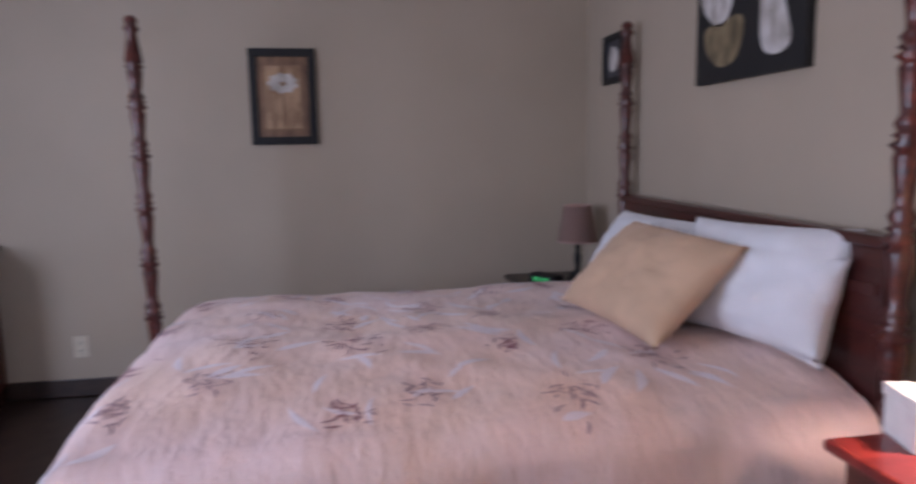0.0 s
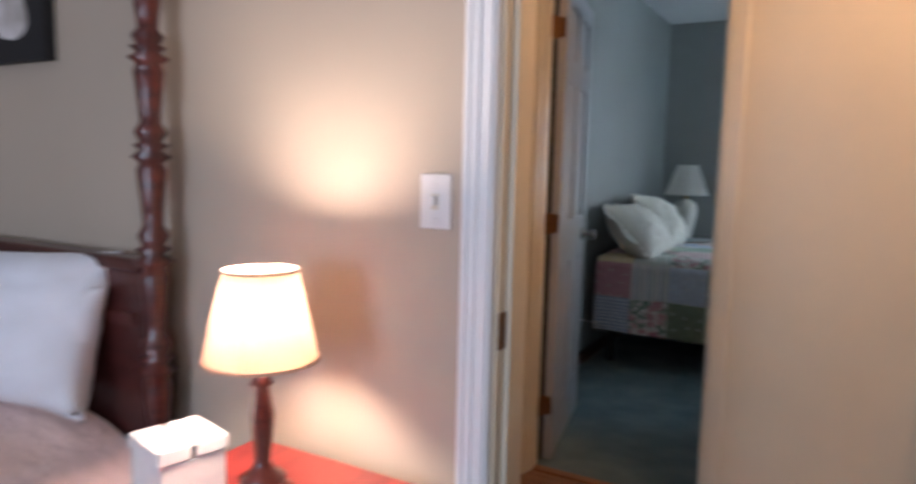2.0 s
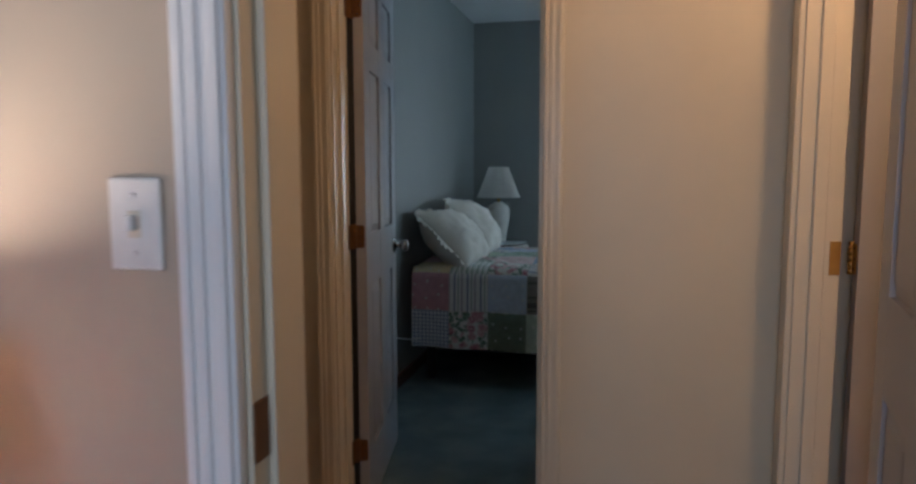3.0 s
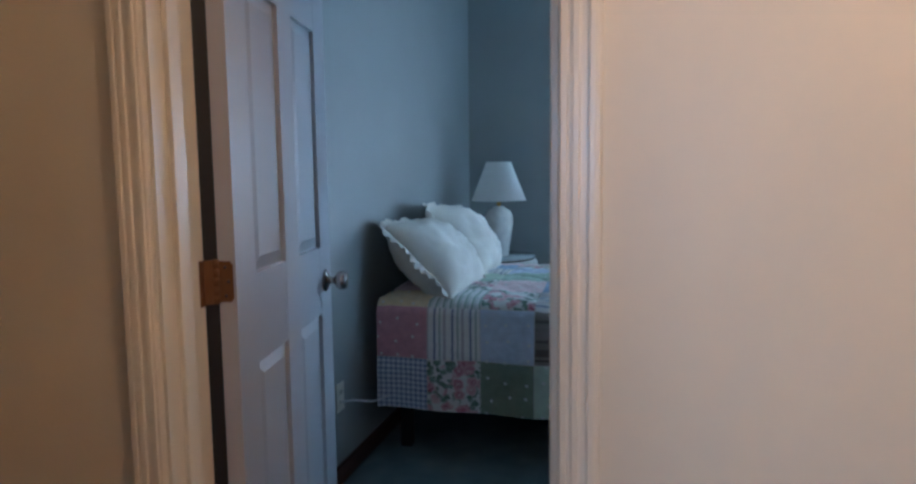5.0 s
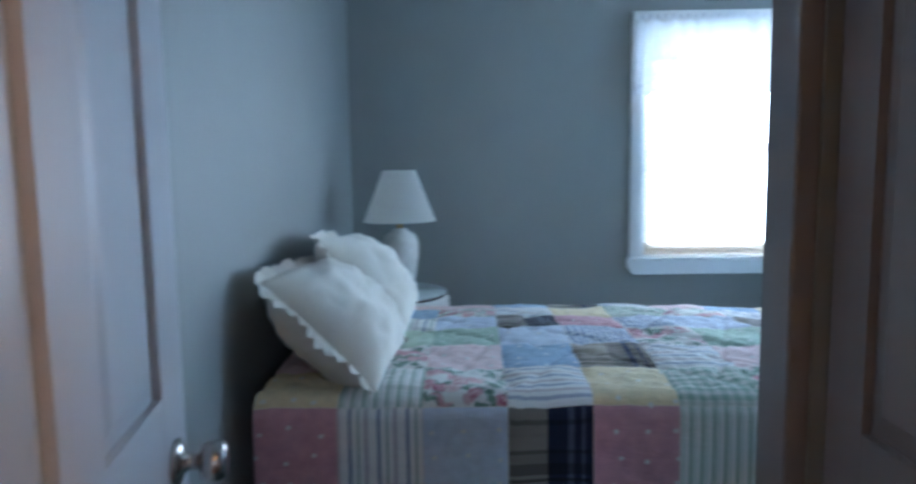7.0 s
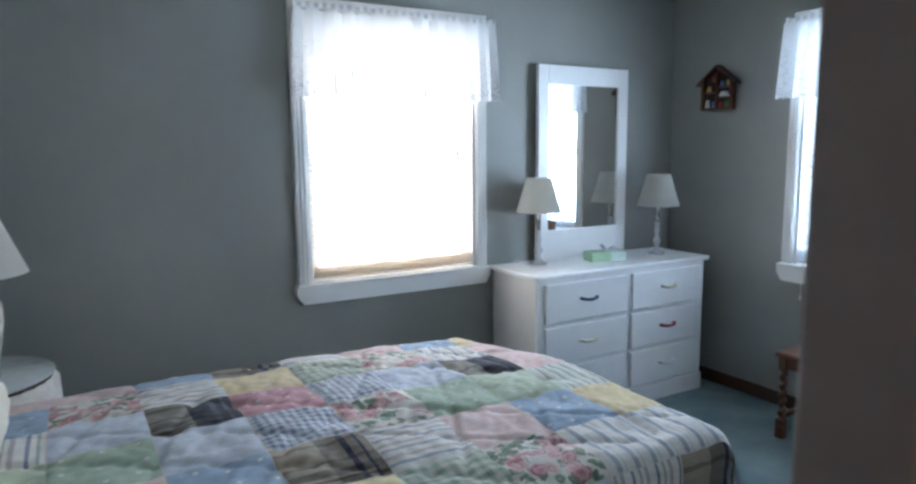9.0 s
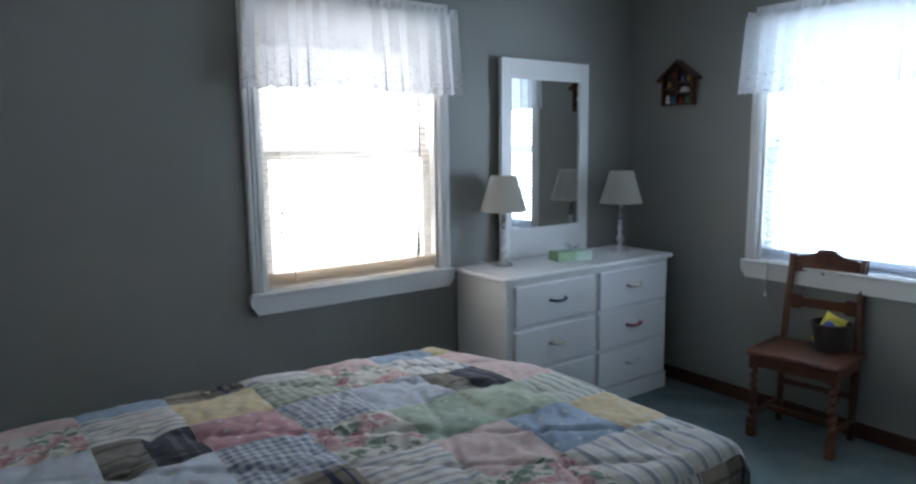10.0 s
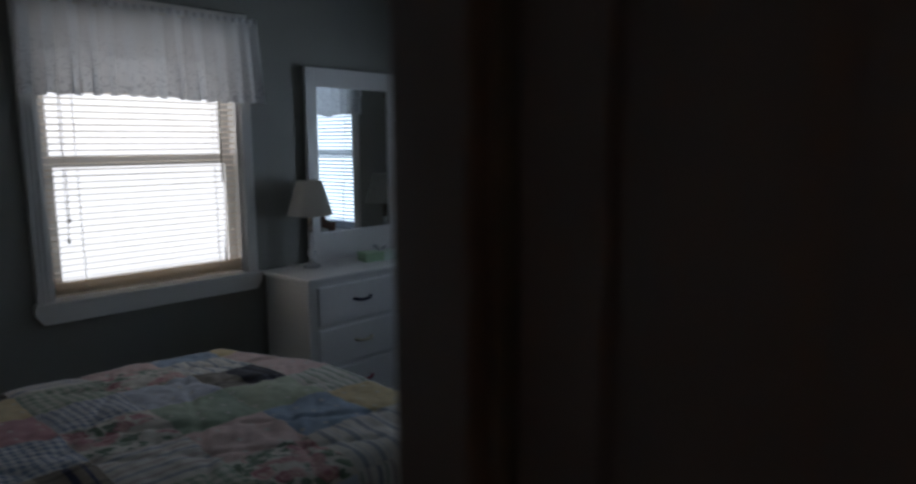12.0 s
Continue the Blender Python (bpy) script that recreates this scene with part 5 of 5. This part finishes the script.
# chair
ch = thing("wooden_chair", (3.40, 3.875, 0), -83.4, "reddish wooden chair with barley-twist front legs", "chair")


def twist_leg(x, y):
    bm = boxes((x - 0.021, x + 0.021, y - 0.021, y + 0.021, 0.0, 0.10), (x - 0.021, x + 0.021, y - 0.021, y + 0.021, 0.345, 0.415), bevel=0.006)
    def fn(a, b):
        z = 0.10 + 0.245 * b
        th = a * 2 * math.pi
        r = 0.0155 + 0.0055 * math.cos(th * 1 - b * 34)
        return Vector((x + r * math.cos(th), y + r * math.sin(th), z))
    surface(fn, 16, 60, bm)
    return bm


for x in (-0.18, 0.18):
    part("front_leg", twist_leg(x, -0.155), CHAIRW, ch)
    part("rear_post", tube([(x * 0.94, 0.135, 0), (x * 0.94, 0.145, 0.43), (x * 0.92, 0.165, 0.65), (x * 0.90, 0.195, 0.865)], 0.018, 8), CHAIRW, ch)
    part("side_stretcher", boxes((x - 0.009, x + 0.009, -0.14, 0.13, 0.095, 0.12), bevel=0.003), CHAIRW, ch)
    part("side_apron", boxes((x - 0.010, x + 0.010, -0.14, 0.13, 0.355, 0.415), bevel=0.003), CHAIRW, ch)
part("front_apron", boxes((-0.16, 0.16, -0.165, -0.145, 0.355, 0.415), bevel=0.003), CHAIRW, ch)
part("rear_apron", boxes((-0.15, 0.15, 0.13, 0.148, 0.355, 0.415), bevel=0.003), CHAIRW, ch)
part("cross_stretcher", boxes((-0.175, 0.175, -0.012, 0.012, 0.098, 0.12), bevel=0.003), CHAIRW, ch)
part("rear_stretcher", boxes((-0.155, 0.155, 0.13, 0.15, 0.20, 0.225), bevel=0.003), CHAIRW, ch)
part("seat", boxes((-0.21, 0.21, -0.195, 0.155, 0.415, 0.440), bevel=0.009), CHAIRW, ch)
crest = [(-0.155, 0.775), (-0.10, 0.785), (-0.06, 0.795), (-0.03, 0.79), (0, 0.765), (0.03, 0.79), (0.06, 0.795), (0.10, 0.785), (0.155, 0.775), (0.155, 0.85), (0.12, 0.865), (0.085, 0.868), (0.055, 0.882), (0.035, 0.90), (0, 0.905), (-0.035, 0.90), (-0.055, 0.882), (-0.085, 0.868), (-0.12, 0.865), (-0.155, 0.85)]
part("crest_rail", outline(crest, 0.178, 0.198), CHAIRW, ch)
part("back_rail", outline([(-0.155, 0.60), (-0.11, 0.595), (-0.09, 0.61), (0.09, 0.61), (0.11, 0.595), (0.155, 0.60), (0.155, 0.665), (0.11, 0.67), (0.09, 0.655), (-0.09, 0.655), (-0.11, 0.67), (-0.155, 0.665)], 0.155, 0.175), CHAIRW, ch)

bs = thing("wicker_basket", (3.475, 3.81, 0.44), 0, "small dark wicker basket on the chair seat", "basket")
WICK = cloth("dark_wicker", (0.035, 0.022, 0.018), 120, 0.7, 0.3, 0.8)
def weave(a, b):
    th = a * 2 * math.pi
    r = 0.058 + 0.024 * b + 0.0025 * math.sin(th * 14 + (int(b * 14) % 2) * math.pi)
    return Vector((r * math.cos(th), r * math.sin(th), 0.002 + 0.128 * b))
bmw = surface(weave, 84, 14)
part("wall", bmw, WICK, bs)
part("bottom", lathe([(0, 0.0), (0.058, 0.0), (0.058, 0.006), (0, 0.006)], 24), WICK, bs)
part("rim", ring_mesh(0.084, 0.132, 0.006), WICK, bs)
pk = thing("snack_packet", (3.475, 3.815, 0.447), 20, "crumpled yellow packet with a blue patch in a basket", "packet")
part("packet", pillow_mesh(0.10, 0.16, 0.05, 31), plain("yellow_foil", (0.72, 0.60, 0.04), 0.3), pk, at=pose(0, 0, 0.09, 0, 25, -80))
part("blue_patch", lathe([(0, 0), (0.026, 0.0), (0.024, 0.008), (0, 0.012)], 18), plain("blue_foil", (0.05, 0.10, 0.32), 0.35), pk, at=pose(-0.035, 0.0, 0.115, 0, -70, 0))

pq = thing("wall_plaque", (1.63, FY, 2.16), 0, "small dark wooden plaque above the window", "plaque")
part("board", boxes((-0.085, 0.085, -0.02, 0, 0, 0.10), bevel=0.006), DARKW, pq)
part("strip", boxes((-0.07, 0.07, -0.0235, -0.0202, 0.03, 0.06), bevel=0.001), IVORY, pq)

# tall chest at the side wall
tc = thing("chest_of_drawers", (3.38, 2.585, 0), -90, "tall white five-drawer chest against the wall", "chest of drawers")
part("body", boxes((-0.385, 0.385, -0.205, 0.21, 0.0, 1.275), bevel=0.004), FURN, tc)
part("top", boxes((-0.41, 0.41, -0.23, 0.21, 1.275, 1.30), bevel=0.007), FURN, tc)
for i in range(5):
    d = part("drawer", boxes((-0.36, 0.36, -0.222, -0.205, 0.075 + i * 0.237, 0.298 + i * 0.237), bevel=0.008), FURN, tc)
    part("pull", tube(pull_pts, 0.0055, 8), PULLS["white"], d, at=(0, -0.222, 0.20 + i * 0.237))

# oak strips of the hall floor
strip = {}
rnd = random.Random(8)
y = 0.121
row = 0
while y < 1.525:
    w = min(0.057, 1.525 - y)
    x = -1.2 - rnd.uniform(0, 0.5)
    while x < 1.9:
        ln = rnd.choice((0.45, 0.6, 0.8))
        key = (ln, round(w, 4))
        if key not in strip:
            strip[key] = mesh_of("floor_board", boxes((0, ln - 0.0012, 0, w - 0.0012, -0.012, 0), bevel=0.0008), OAKF)
        part("floor_board", strip[key], None, hall_floor, at=(x, y, 0.0))
        x += ln
    y += 0.057
for x in range(9):
    part("floor_board", mesh_of("floor_board", boxes((0, 0.084, 0, 0.058, -0.012, 0), bevel=0.0008), OAKF), None, hall_floor, at=(0.572 + x * 0.0845, 0.062, 0))
part("threshold", boxes((-0.02, 0.665, 1.525, 1.57, -0.01, 0.008), bevel=0.004), OAKF, hall_floor)
